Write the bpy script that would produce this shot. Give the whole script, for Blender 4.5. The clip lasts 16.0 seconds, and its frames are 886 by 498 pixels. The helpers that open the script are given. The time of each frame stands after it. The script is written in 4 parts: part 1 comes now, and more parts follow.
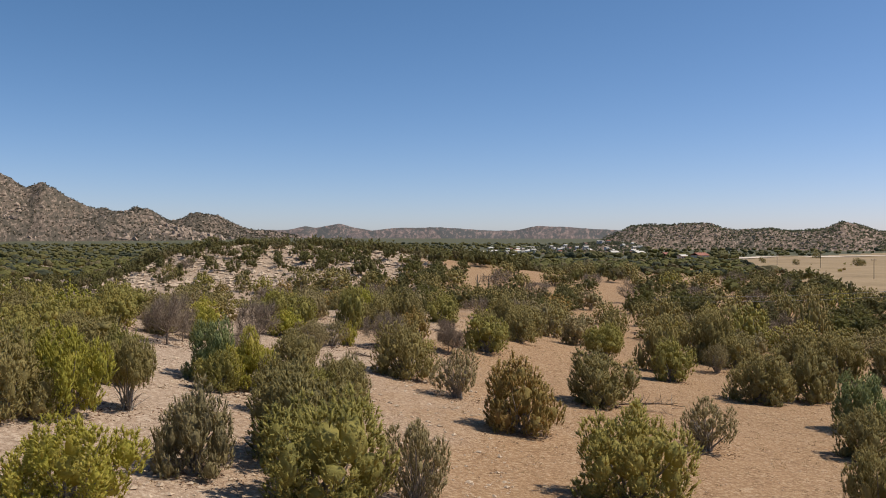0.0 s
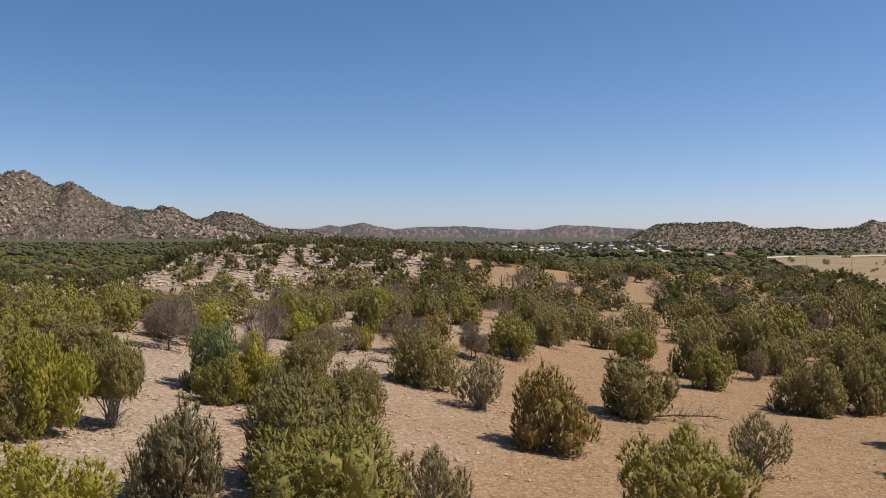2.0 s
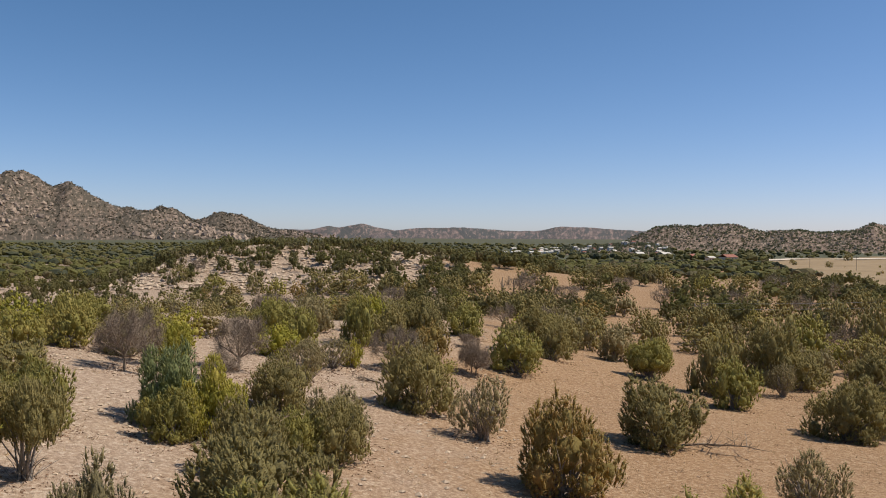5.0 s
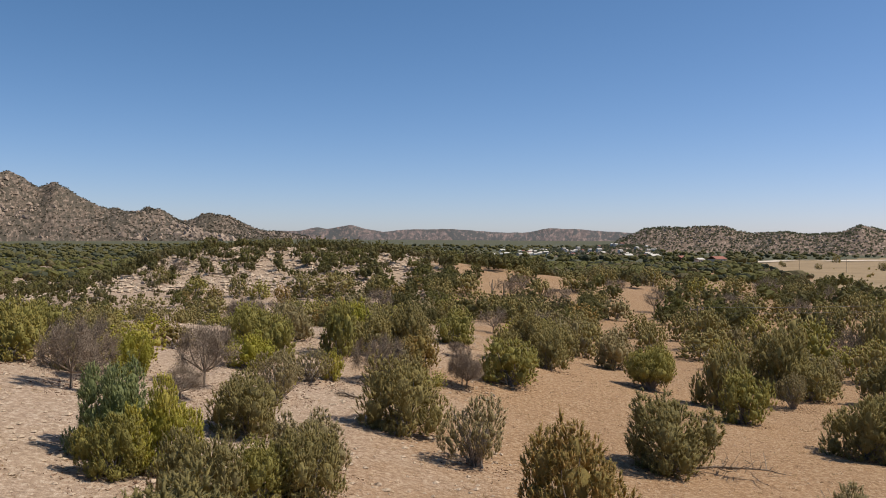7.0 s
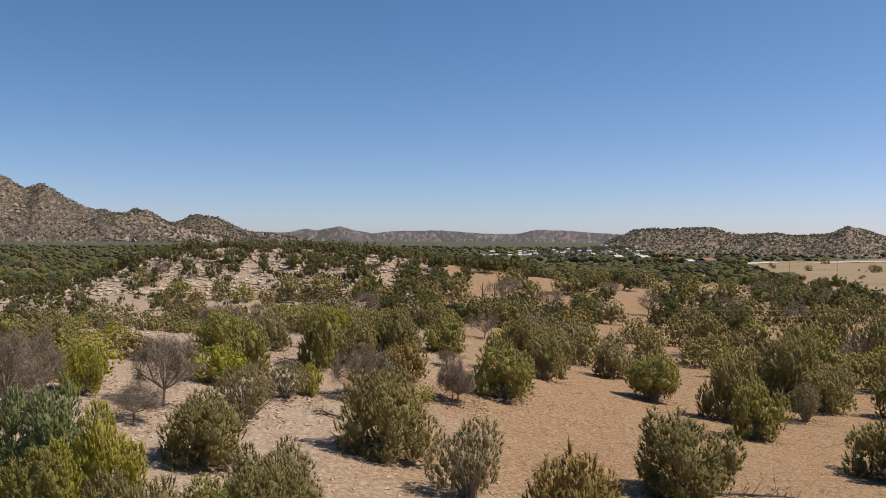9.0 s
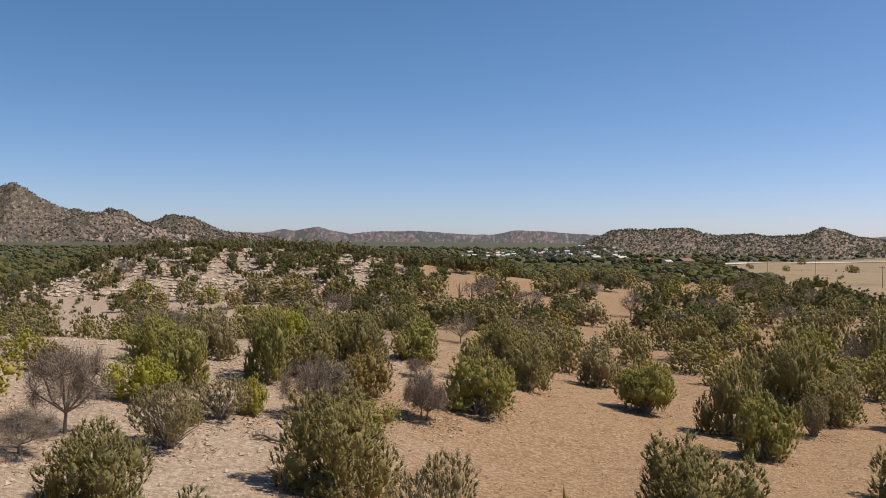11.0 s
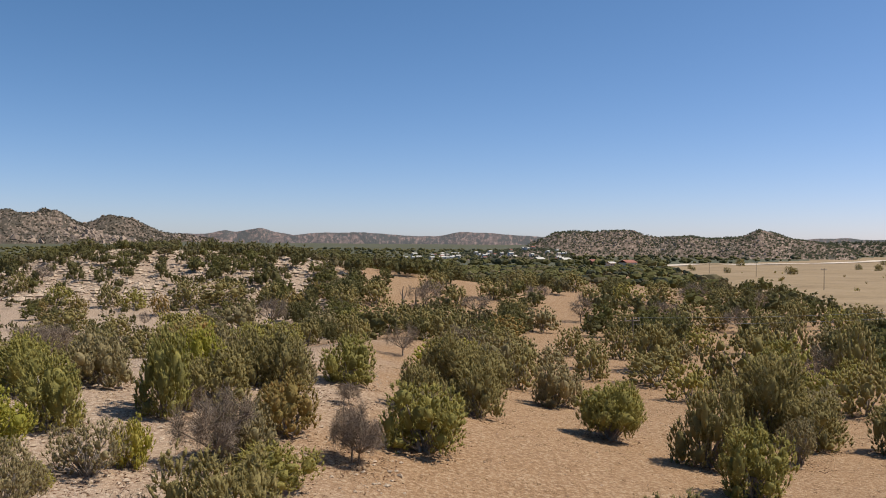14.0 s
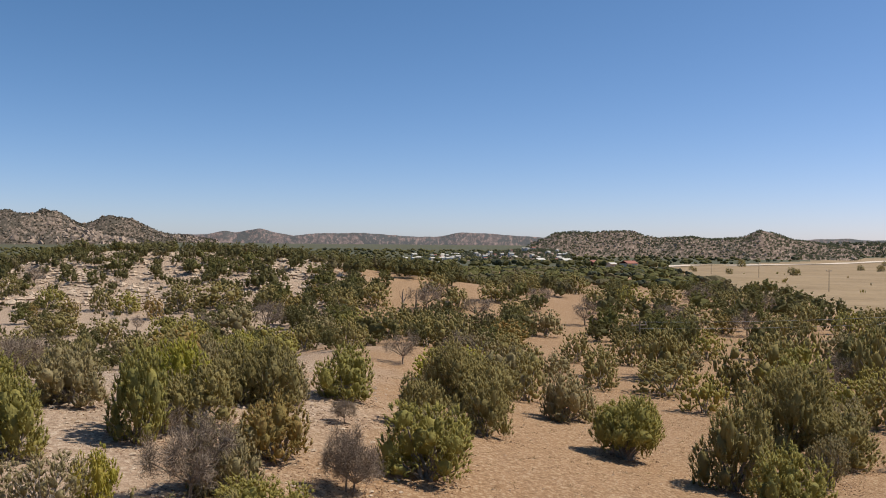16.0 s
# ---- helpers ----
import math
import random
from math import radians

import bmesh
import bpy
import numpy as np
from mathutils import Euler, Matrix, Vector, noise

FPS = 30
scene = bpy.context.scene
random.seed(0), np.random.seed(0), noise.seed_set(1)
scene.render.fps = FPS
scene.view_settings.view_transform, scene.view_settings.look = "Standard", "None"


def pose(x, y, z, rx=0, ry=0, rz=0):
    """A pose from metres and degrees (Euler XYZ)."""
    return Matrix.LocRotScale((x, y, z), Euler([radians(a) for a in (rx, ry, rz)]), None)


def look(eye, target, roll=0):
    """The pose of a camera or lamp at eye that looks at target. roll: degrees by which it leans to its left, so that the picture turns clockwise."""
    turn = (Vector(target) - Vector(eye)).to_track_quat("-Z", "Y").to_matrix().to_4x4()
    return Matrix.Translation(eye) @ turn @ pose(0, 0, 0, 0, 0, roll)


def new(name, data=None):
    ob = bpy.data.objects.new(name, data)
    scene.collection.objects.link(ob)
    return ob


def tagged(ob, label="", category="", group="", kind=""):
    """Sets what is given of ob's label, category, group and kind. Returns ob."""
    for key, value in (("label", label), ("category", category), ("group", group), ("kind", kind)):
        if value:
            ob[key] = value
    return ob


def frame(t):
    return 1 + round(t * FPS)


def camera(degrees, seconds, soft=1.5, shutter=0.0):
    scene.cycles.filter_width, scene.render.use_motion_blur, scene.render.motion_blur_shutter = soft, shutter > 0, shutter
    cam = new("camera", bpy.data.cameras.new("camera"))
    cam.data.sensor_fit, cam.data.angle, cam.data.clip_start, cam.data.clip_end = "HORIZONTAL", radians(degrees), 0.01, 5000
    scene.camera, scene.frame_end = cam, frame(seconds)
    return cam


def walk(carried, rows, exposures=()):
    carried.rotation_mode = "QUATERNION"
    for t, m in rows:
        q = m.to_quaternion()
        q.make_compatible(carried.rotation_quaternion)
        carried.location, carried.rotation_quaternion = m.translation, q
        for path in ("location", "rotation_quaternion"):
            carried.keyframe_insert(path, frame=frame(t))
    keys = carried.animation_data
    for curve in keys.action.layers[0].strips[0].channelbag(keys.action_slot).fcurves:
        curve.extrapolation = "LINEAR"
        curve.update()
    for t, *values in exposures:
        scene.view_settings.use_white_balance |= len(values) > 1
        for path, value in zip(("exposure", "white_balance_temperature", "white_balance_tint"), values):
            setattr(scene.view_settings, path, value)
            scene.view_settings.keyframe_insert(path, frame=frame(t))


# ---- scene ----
# ---- camera ----
cam = camera(55, 16.0, soft=1.0)
# seconds, eye x, y, z, yaw to the left, pitch, roll in degrees
PATH = [
    (0.0, 0.000, -0.000, 8.000, -0.005, -0.758, 0.071),
    (0.5, -0.004, 0.623, 7.999, -0.024, -0.784, 0.109),
    (1.0, -0.003, 1.273, 7.991, -0.014, -0.797, 0.125),
    (1.5, 0.005, 2.030, 7.962, 1.448, -0.820, 0.086),
    (2.0, 0.029, 2.739, 7.950, 1.574, -0.831, 0.129),
    (2.5, 0.045, 3.410, 7.975, 1.581, -0.851, 0.184),
    (3.0, 0.042, 4.125, 7.977, 1.553, -0.809, 0.254),
    (3.5, 0.035, 4.812, 7.999, 1.564, -0.793, 0.290),
    (6.0, -0.031, 8.495, 8.083, 1.390, -0.715, 0.384),
    (6.5, -0.040, 9.290, 8.065, 0.959, -0.690, 0.387),
    (7.0, -0.071, 10.021, 8.054, 0.761, -0.646, 0.373),
    (7.5, -0.094, 10.712, 8.078, 0.752, -0.619, 0.361),
    (8.0, -0.101, 11.471, 8.073, 0.591, -0.593, 0.346),
    (8.5, -0.092, 12.255, 8.049, 0.280, -0.545, 0.331),
    (9.0, -0.093, 13.035, 8.035, 0.047, -0.541, 0.376),
    (11.5, 0.428, 18.621, 7.734, -2.693, -0.462, 0.491),
    (12.0, 0.554, 19.727, 7.694, -4.537, -0.422, 0.559),
    (12.5, 0.596, 20.629, 7.716, -6.321, -0.378, 0.575),
    (13.0, 0.612, 21.392, 7.757, -6.819, -0.338, 0.576),
    (13.5, 0.623, 21.941, 7.846, -5.638, -0.372, 0.467),
    (14.0, 0.660, 22.567, 7.887, -5.153, -0.363, 0.496),
    (14.5, 0.662, 23.147, 7.918, -4.845, -0.351, 0.475),
    (15.0, 0.704, 23.758, 7.980, -4.932, -0.364, 0.481),
    (15.5, 0.730, 24.407, 8.008, -5.136, -0.352, 0.461),
    (16.0, 0.761, 25.000, 8.025, -5.158, -0.327, 0.490),
]


def aimed(x, y, z, yaw, pitch, roll):
    a, b = radians(yaw), radians(pitch)
    way = Vector((-math.sin(a) * math.cos(b), math.cos(a) * math.cos(b), math.sin(b)))
    eye = Vector((x, y, z))
    return look(eye, eye + way, roll)


walk(cam, [(row[0], aimed(*row[1:])) for row in PATH],
     exposures=((0.0, 0.0, 6500, 10), (9.0, 0.0, 6500, 10), (11.5, 0.03, 6420, 10), (16.0, 0.06, 6420, 10)))

# ---- daylight ----
TO_SUN = Vector((0.895, 0.10, 1.22)).normalized()
world = bpy.data.worlds.new("sky")
scene.world = world
world.use_nodes = True
wn = world.node_tree.nodes
sky = wn.new("ShaderNodeTexSky")
sky.sky_type = "NISHITA"
sky.sun_disc = False
sky.sun_elevation = math.asin(TO_SUN.z)
sky.sun_rotation = math.atan2(TO_SUN.x, TO_SUN.y)
sky.altitude = 2000
sky.air_density = 0.85
sky.dust_density = 2.0
sky.ozone_density = 2.6
wn["Background"].inputs["Strength"].default_value = 0.103
clear_air = wn.new("ShaderNodeMix")
clear_air.data_type, clear_air.blend_type = "RGBA", "MULTIPLY"
clear_air.inputs[0].default_value = 1.0
clear_air.inputs[7].default_value = (0.945, 0.968, 1.085, 1)
world.node_tree.links.new(sky.outputs[0], clear_air.inputs[6])
bands, united = wn.new("ShaderNodeSeparateColor"), wn.new("ShaderNodeCombineColor")
deepen, level = wn.new("ShaderNodeMath"), wn.new("ShaderNodeMath")
deepen.operation, level.operation = "POWER", "MULTIPLY"
deepen.inputs[1].default_value, level.inputs[1].default_value = 1.25, 0.745
wl = world.node_tree.links
wl.new(clear_air.outputs[2], bands.inputs[0])
wl.new(bands.outputs[0], deepen.inputs[0])
wl.new(deepen.outputs[0], level.inputs[0])
wl.new(level.outputs[0], united.inputs[0])
wl.new(bands.outputs[1], united.inputs[1])
wl.new(bands.outputs[2], united.inputs[2])
wl.new(united.outputs[0], wn["Background"].inputs["Color"])
sun_data = bpy.data.lights.new("sun", "SUN")
sun_data.energy = 4.7
sun_data.angle = radians(0.53)
sun_data.color = (1.0, 0.92, 0.79)
sun = new("sun", sun_data)
sun.matrix_world = look(TO_SUN * 200, (0, 0, 0))


# ---- materials ----
def node(nt, kind, **values):
    n = nt.nodes.new(kind)
    for key, value in values.items():
        n.inputs[key].default_value = value
    return n


def noise_node(nt, coords, scale, detail=4.0, rough=0.6):
    n = node(nt, "ShaderNodeTexNoise", Scale=scale, Detail=detail, Roughness=rough)
    nt.links.new(coords, n.inputs["Vector"])
    return n.outputs["Fac"]


def ramp(nt, fac, *stops):
    n = nt.nodes.new("ShaderNodeValToRGB")
    el = n.color_ramp.elements
    while len(el) < len(stops):
        el.new(0.5)
    for e, (pos, col) in zip(el, stops):
        e.position, e.color = pos, (*col, 1)
    nt.links.new(fac, n.inputs[0])
    return n.outputs[0]


def blend(nt, fac, a, b, how="MIX"):
    n = nt.nodes.new("ShaderNodeMix")
    n.data_type, n.blend_type = "RGBA", how
    for socket, value in ((n.inputs[0], fac), (n.inputs[6], a), (n.inputs[7], b)):
        if isinstance(value, bpy.types.NodeSocket):
            nt.links.new(value, socket)
        else:
            socket.default_value = value
    return n.outputs[2]


def math_node(nt, op, a, b=0.0):
    n = nt.nodes.new("ShaderNodeMath")
    n.operation = op
    for socket, value in zip(n.inputs, (a, b)):
        if isinstance(value, bpy.types.NodeSocket):
            nt.links.new(value, socket)
        else:
            socket.default_value = value
    return n.outputs[0]


def material(name, roughness=0.9):
    m = bpy.data.materials.new(name)
    m.use_nodes = True
    nt = m.node_tree
    shader = nt.nodes["Principled BSDF"]
    shader.inputs["Roughness"].default_value = roughness
    shader.inputs["Specular IOR Level"].default_value = 0.25
    place = nt.nodes.new("ShaderNodeNewGeometry").outputs["Position"]
    return m, nt, shader, place


def bump(nt, shader, height, strength, distance):
    b = node(nt, "ShaderNodeBump", Strength=strength, Distance=distance)
    nt.links.new(height, b.inputs["Height"])
    nt.links.new(b.outputs[0], shader.inputs["Normal"])


def plain(name, color, roughness=0.8, vary=0.15, scale=3.0):
    """A painted or mineral surface with stains at two scales."""
    m, nt, shader, place = material(name, roughness)
    big, small = noise_node(nt, place, scale * 0.3), noise_node(nt, place, scale * 6)
    dark = tuple(c * (1 - vary) for c in color)
    light = tuple(min(1, c * (1 + vary)) for c in color)
    col = blend(nt, 0.5, ramp(nt, big, (0.3, dark), (0.7, light)), ramp(nt, small, (0.3, dark), (0.7, light)))
    nt.links.new(col, shader.inputs["Base Color"])
    return m


def soil():
    m, nt, shader, place = material("dry_soil", 0.95)
    patches = noise_node(nt, place, 0.09, 5, 0.6)
    mid = noise_node(nt, place, 1.5, 6, 0.7)
    grit = noise_node(nt, place, 7.0, 5, 0.75)
    col = ramp(nt, patches, (0.3, (0.272, 0.158, 0.082)), (0.5, (0.325, 0.195, 0.102)), (0.7, (0.354, 0.247, 0.153)))
    col = blend(nt, 0.6, col, ramp(nt, mid, (0.34, (0.208, 0.115, 0.056)), (0.52, (0.348, 0.207, 0.106)), (0.68, (0.406, 0.277, 0.162))))
    col = blend(nt, 0.62, col, ramp(nt, grit, (0.38, (0.163, 0.093, 0.048)), (0.51, (0.330, 0.200, 0.106)), (0.63, (0.517, 0.391, 0.254))))
    xyz = nt.nodes.new("ShaderNodeSeparateXYZ")
    nt.links.new(place, xyz.inputs[0])
    stony = math_node(nt, "ADD", math_node(nt, "MULTIPLY", xyz.outputs[0], -0.06), math_node(nt, "MULTIPLY", patches, 1.3))
    pale = ramp(nt, grit, (0.35, (0.283, 0.208, 0.149)), (0.5, (0.397, 0.299, 0.225)), (0.64, (0.575, 0.471, 0.377)))
    col = blend(nt, ramp(nt, stony, (0.55, (0, 0, 0)), (1.1, (0.7, 0.7, 0.7))), col, pale)
    nt.links.new(col, shader.inputs["Base Color"])
    clods = noise_node(nt, place, 3.2, 5, 0.7)
    bump(nt, shader, math_node(nt, "ADD", clods, math_node(nt, "MULTIPLY", grit, 0.6)), 0.85, 0.10)
    return m


def dry_grass():
    m, nt, shader, place = material("dry_grass_field", 0.95)
    patches, fine = noise_node(nt, place, 0.035, 7, 0.72), noise_node(nt, place, 0.6, 5, 0.75)
    col = ramp(nt, patches, (0.3, (0.17, 0.116, 0.062)), (0.5, (0.295, 0.208, 0.116)), (0.70, (0.40, 0.295, 0.182)))
    col = blend(nt, 0.4, col, ramp(nt, fine, (0.35, (0.19, 0.130, 0.066)), (0.65, (0.40, 0.285, 0.155))))
    nt.links.new(col, shader.inputs["Base Color"])
    return m


def foliage(name, dark, mid, light, fine=16.0, coarse=1.7):
    """Small leaves: each leaf and each tree differs a little."""
    m, nt, shader, place = material(name, 0.75)
    leaf = nt.nodes.new("ShaderNodeNewGeometry").outputs["Random Per Island"]
    tree = nt.nodes.new("ShaderNodeObjectInfo").outputs["Random"]
    clump, sprig = noise_node(nt, place, coarse, 3, 0.6), noise_node(nt, place, fine, 3, 0.7)
    mixed = math_node(nt, "ADD", math_node(nt, "MULTIPLY", leaf, 0.26), math_node(nt, "MULTIPLY", clump, 0.44))
    mixed = math_node(nt, "ADD", mixed, math_node(nt, "MULTIPLY", sprig, 0.30))
    mixed = math_node(nt, "ADD", mixed, math_node(nt, "MULTIPLY", math_node(nt, "SUBTRACT", tree, 0.5), 0.22))
    col = ramp(nt, mixed, (0.22, dark), (0.48, mid), (0.8, light))
    nt.links.new(col, shader.inputs["Base Color"])
    glow = nt.nodes.new("ShaderNodeBsdfTranslucent")
    nt.links.new(col, glow.inputs["Color"])
    mix = nt.nodes.new("ShaderNodeMixShader")
    mix.inputs[0].default_value = 0.5
    bump(nt, shader, sprig, 0.8, 0.8 / fine)
    nt.links.new(shader.outputs[0], mix.inputs[1])
    nt.links.new(glow.outputs[0], mix.inputs[2])
    nt.links.new(mix.outputs[0], nt.nodes["Material Output"].inputs["Surface"])
    return m


def bark(name, a, b):
    m, nt, shader, place = material(name, 0.95)
    n = noise_node(nt, place, 14.0, 5, 0.7)
    nt.links.new(ramp(nt, n, (0.3, a), (0.7, b)), shader.inputs["Base Color"])
    bump(nt, shader, n, 0.6, 0.02)
    return m


def slope(name, scrub, earth, rock, scale, bare=0.5):
    """Far hillsides: scrub, earth and pale outcrops."""
    m, nt, shader, place = material(name, 0.95)
    place = nt.nodes.new("ShaderNodeTexCoord").outputs["UV"]
    big, mid, fine = noise_node(nt, place, scale, 6, 0.6), noise_node(nt, place, scale * 7, 5, 0.65), noise_node(nt, place, scale * 18, 5, 0.75)
    soil_col = ramp(nt, fine, (0.40, tuple(c * 0.7 for c in earth)), (0.52, earth), (0.62, rock))
    cover = math_node(nt, "ADD", math_node(nt, "MULTIPLY", fine, 0.6), math_node(nt, "MULTIPLY", mid, 0.4))
    cover = math_node(nt, "ADD", cover, math_node(nt, "MULTIPLY", math_node(nt, "SUBTRACT", big, 0.5), 0.35))
    col = blend(nt, ramp(nt, cover, (bare - 0.035, (0, 0, 0)), (bare + 0.035, (1, 1, 1))), (*scrub, 1), soil_col)
    nt.links.new(col, shader.inputs["Base Color"])
    bump(nt, shader, math_node(nt, "ADD", mid, math_node(nt, "MULTIPLY", fine, 0.4)), 0.4, 0.03 / scale)
    return m


def far_cover():
    m, nt, shader, place = material("far_scrubland", 0.95)
    big, mid = noise_node(nt, place, 0.012, 6, 0.7), noise_node(nt, place, 0.11, 5, 0.7)
    col = ramp(nt, mid, (0.40, (0.058, 0.062, 0.033)), (0.60, (0.092, 0.088, 0.048)), (0.78, (0.28, 0.20, 0.135)))
    col = blend(nt, 0.35, col, ramp(nt, big, (0.3, (0.075, 0.085, 0.045)), (0.7, (0.15, 0.13, 0.075))))
    nt.links.new(col, shader.inputs["Base Color"])
    return m


SOIL = soil()
COVER = far_cover()
FIELD = dry_grass()
BARK = bark("grey_bark", (0.15, 0.125, 0.10), (0.40, 0.345, 0.285))
TWIG = bark("bare_twigs", (0.185, 0.140, 0.100), (0.36, 0.28, 0.205))
LEAVES = {
    "juniper": foliage("olive_foliage", (0.277, 0.239, 0.111), (0.371, 0.310, 0.122), (0.439, 0.356, 0.150)),
    "green": foliage("green_foliage", (0.287, 0.262, 0.089), (0.415, 0.369, 0.111), (0.504, 0.400, 0.129)),
    "yellow": foliage("yellow_green_foliage", (0.334, 0.326, 0.067), (0.478, 0.435, 0.078), (0.576, 0.473, 0.125)),
    "blue": foliage("blue_green_foliage", (0.204, 0.239, 0.110), (0.320, 0.347, 0.147), (0.458, 0.411, 0.183)),
    "rusty": foliage("rust_tipped_foliage", (0.259, 0.208, 0.080), (0.377, 0.291, 0.101), (0.539, 0.339, 0.128)),
    "sparse": foliage("grey_green_foliage", (0.259, 0.220, 0.124), (0.379, 0.314, 0.157), (0.472, 0.384, 0.208)),
    "bare": TWIG,
    "dead": TWIG,
}
LEAVES["grey"], LEAVES["open"], LEAVES["dome"] = LEAVES["sparse"], LEAVES["juniper"], LEAVES["green"]
DARK_SCRUB = foliage("ridge_scrub_foliage", (0.067, 0.075, 0.045), (0.106, 0.114, 0.066), (0.168, 0.165, 0.095), 4.0, 0.6)
# mountain scrub: distance haze is painted in as a brown-grey leaf colour
HAZY_SCRUB = foliage("hazy_mountain_scrub", (0.099, 0.086, 0.059), (0.135, 0.116, 0.078), (0.180, 0.150, 0.100), 1.0, 0.1)
SCRUB = foliage("far_scrub", (0.163, 0.144, 0.058), (0.189, 0.170, 0.063), (0.215, 0.188, 0.076), 4.0, 0.6)
SCRUB_GREEN = foliage("far_scrub_green", (0.164, 0.158, 0.053), (0.206, 0.194, 0.060), (0.246, 0.211, 0.072), 4.0, 0.6)
SCRUB_GREY = foliage("far_scrub_grey", (0.208, 0.171, 0.090), (0.233, 0.193, 0.093), (0.243, 0.201, 0.100), 4.0, 0.6)
MOUNTAIN = slope("mountain_side", (0.082, 0.067, 0.048), (0.155, 0.112, 0.082), (0.30, 0.23, 0.175), 0.007, 0.52)
HILL = slope("hill_side", (0.080, 0.068, 0.050), (0.185, 0.130, 0.095), (0.37, 0.28, 0.215), 0.014, 0.46)
# farthest slopes: the blue-grey of air haze is mixed into these colours
HAZY_MESA = slope("hazy_mesa_side", (0.080, 0.080, 0.076), (0.150, 0.118, 0.108), (0.27, 0.195, 0.165), 0.003, 0.50)



# ---- mesh helpers ----
def mesh_from(name, verts, faces, mats, index=None, smooth=False):
    """A mesh of equal-sided faces from arrays."""
    me = bpy.data.meshes.new(name)
    verts, faces = np.asarray(verts, np.float32), np.asarray(faces, np.int32)
    n, k = faces.shape
    me.vertices.add(len(verts))
    me.vertices.foreach_set("co", verts.ravel())
    me.loops.add(n * k)
    me.loops.foreach_set("vertex_index", faces.ravel())
    me.polygons.add(n)
    me.polygons.foreach_set("loop_start", np.arange(0, n * k, k, dtype=np.int32))
    if index is not None:
        me.polygons.foreach_set("material_index", np.asarray(index, np.int32))
    me.polygons.foreach_set("use_smooth", np.full(n, smooth))
    for m in mats:
        me.materials.append(m)
    me.update(calc_edges=True)
    return me


def part(name, me, parent, label=""):
    ob = new(name, me)
    ob.parent = parent
    return tagged(ob, label)


def unit(v):
    return v / (np.linalg.norm(v, axis=-1, keepdims=True) + 1e-9)


def blades(rng, at, way, length, width):
    """Narrow pointed leaves: one triangle each."""
    n = len(at)
    side = unit(np.cross(way, rng.normal(size=(n, 3)))) * (width * rng.uniform(0.6, 1.3, n))[:, None] / 2
    tip = at + unit(way) * (length * rng.uniform(0.6, 1.4, n))[:, None]
    verts = np.stack([at - side, at + side, tip], 1).reshape(-1, 3)
    return verts, np.arange(3 * n).reshape(n, 3)


def tubes(paths, sides=5):
    """Tapered limbs: each path is (points, radii)."""
    verts, faces = [], []
    base = 0
    for pts, radii in paths:
        pts = np.asarray(pts, float)
        way = unit(np.gradient(pts, axis=0))
        a = unit(np.cross(way, (0.31, 0.87, 0.38)))
        b = np.cross(way, a)
        ang = np.arange(sides) * 2 * np.pi / sides
        ring = a[:, None] * np.cos(ang)[None, :, None] + b[:, None] * np.sin(ang)[None, :, None]
        verts.append((pts[:, None] + ring * np.asarray(radii)[:, None, None]).reshape(-1, 3))
        for i in range(len(pts) - 1):
            for j in range(sides):
                k = (j + 1) % sides
                faces.append((base + i * sides + j, base + i * sides + k, base + (i + 1) * sides + k, base + (i + 1) * sides + j))
        base += len(pts) * sides
    return np.concatenate(verts), np.array(faces)


# ---- ground ----
def smooth(a, b, v):
    t = np.clip((v - a) / (b - a), 0, 1)
    return t * t * (3 - 2 * t)


def wobble(x, y, size, seed=0.0):
    """Cheap smooth noise from -1 to 1."""
    u, v = x / size + seed, y / size - seed * 1.7
    return (np.sin(u * 1.7 + np.sin(v * 1.3 + seed)) + np.sin(v * 2.1 + 1.3 * np.sin(u * 0.9)) + np.sin((u + v) * 1.1 + 2.0)) / 3


def ground_height(x, y):
    near = 2.606 - 3.658 * np.tanh((x + 6 - 0.1 * (y - 40)) / 20) - 0.02345 * (y - 40)
    far = -1.6 - 0.011 * np.clip(y - 130, 0, 760) + 0.010 * np.clip(y - 850, 0, 1500) + 0.6 * wobble(x, y, 40, 1.0)
    r = np.hypot(x - 5, y - 40)
    w = np.maximum(smooth(38, 100, r), smooth(13, 32, -x) * smooth(28, 62, y))
    w = np.maximum(w, smooth(8, 26, 0.35 * (y - 45) - x) * smooth(45, 80, y))
    z = near * (1 - w) + far * w
    mound = 8.8 * np.exp(-np.where(x < -40, np.abs((x + 40) / 20) ** 3, np.abs((x + 40) / 51) ** 2.2) - ((y - 170) / 33) ** 2) + 1.0 * np.exp(-(((x - 8) / 26) ** 2) - ((y - 160) / 30) ** 2)
    knoll = 0.9 * np.exp(-((x + 1) ** 2 + (y - 56) ** 2) / 70)
    return z + mound + knoll + 0.10 * wobble(x, y, 3.1, 2.0) + 0.04 * wobble(x, y, 0.9, 4.0)


def in_field(x, y):
    """The open pasture on the valley floor."""
    edge = 74 + 0.277 * (y - 155) + 6 * wobble(x, y, 30, 3.0)
    return (y > 105 + 4 * wobble(x, y, 14, 5.0)) & (x > edge) & (y < 735 + 0.95 * (x - 251) + 14 * wobble(x, y, 40, 6.0)) & (x < 900)


def kind_of_ground(x, y):
    away = (np.hypot(x, y) > 520 + 90 * wobble(x, y, 60, 8.0)).astype(int) * 2
    return np.where(in_field(x, y), 1, away)


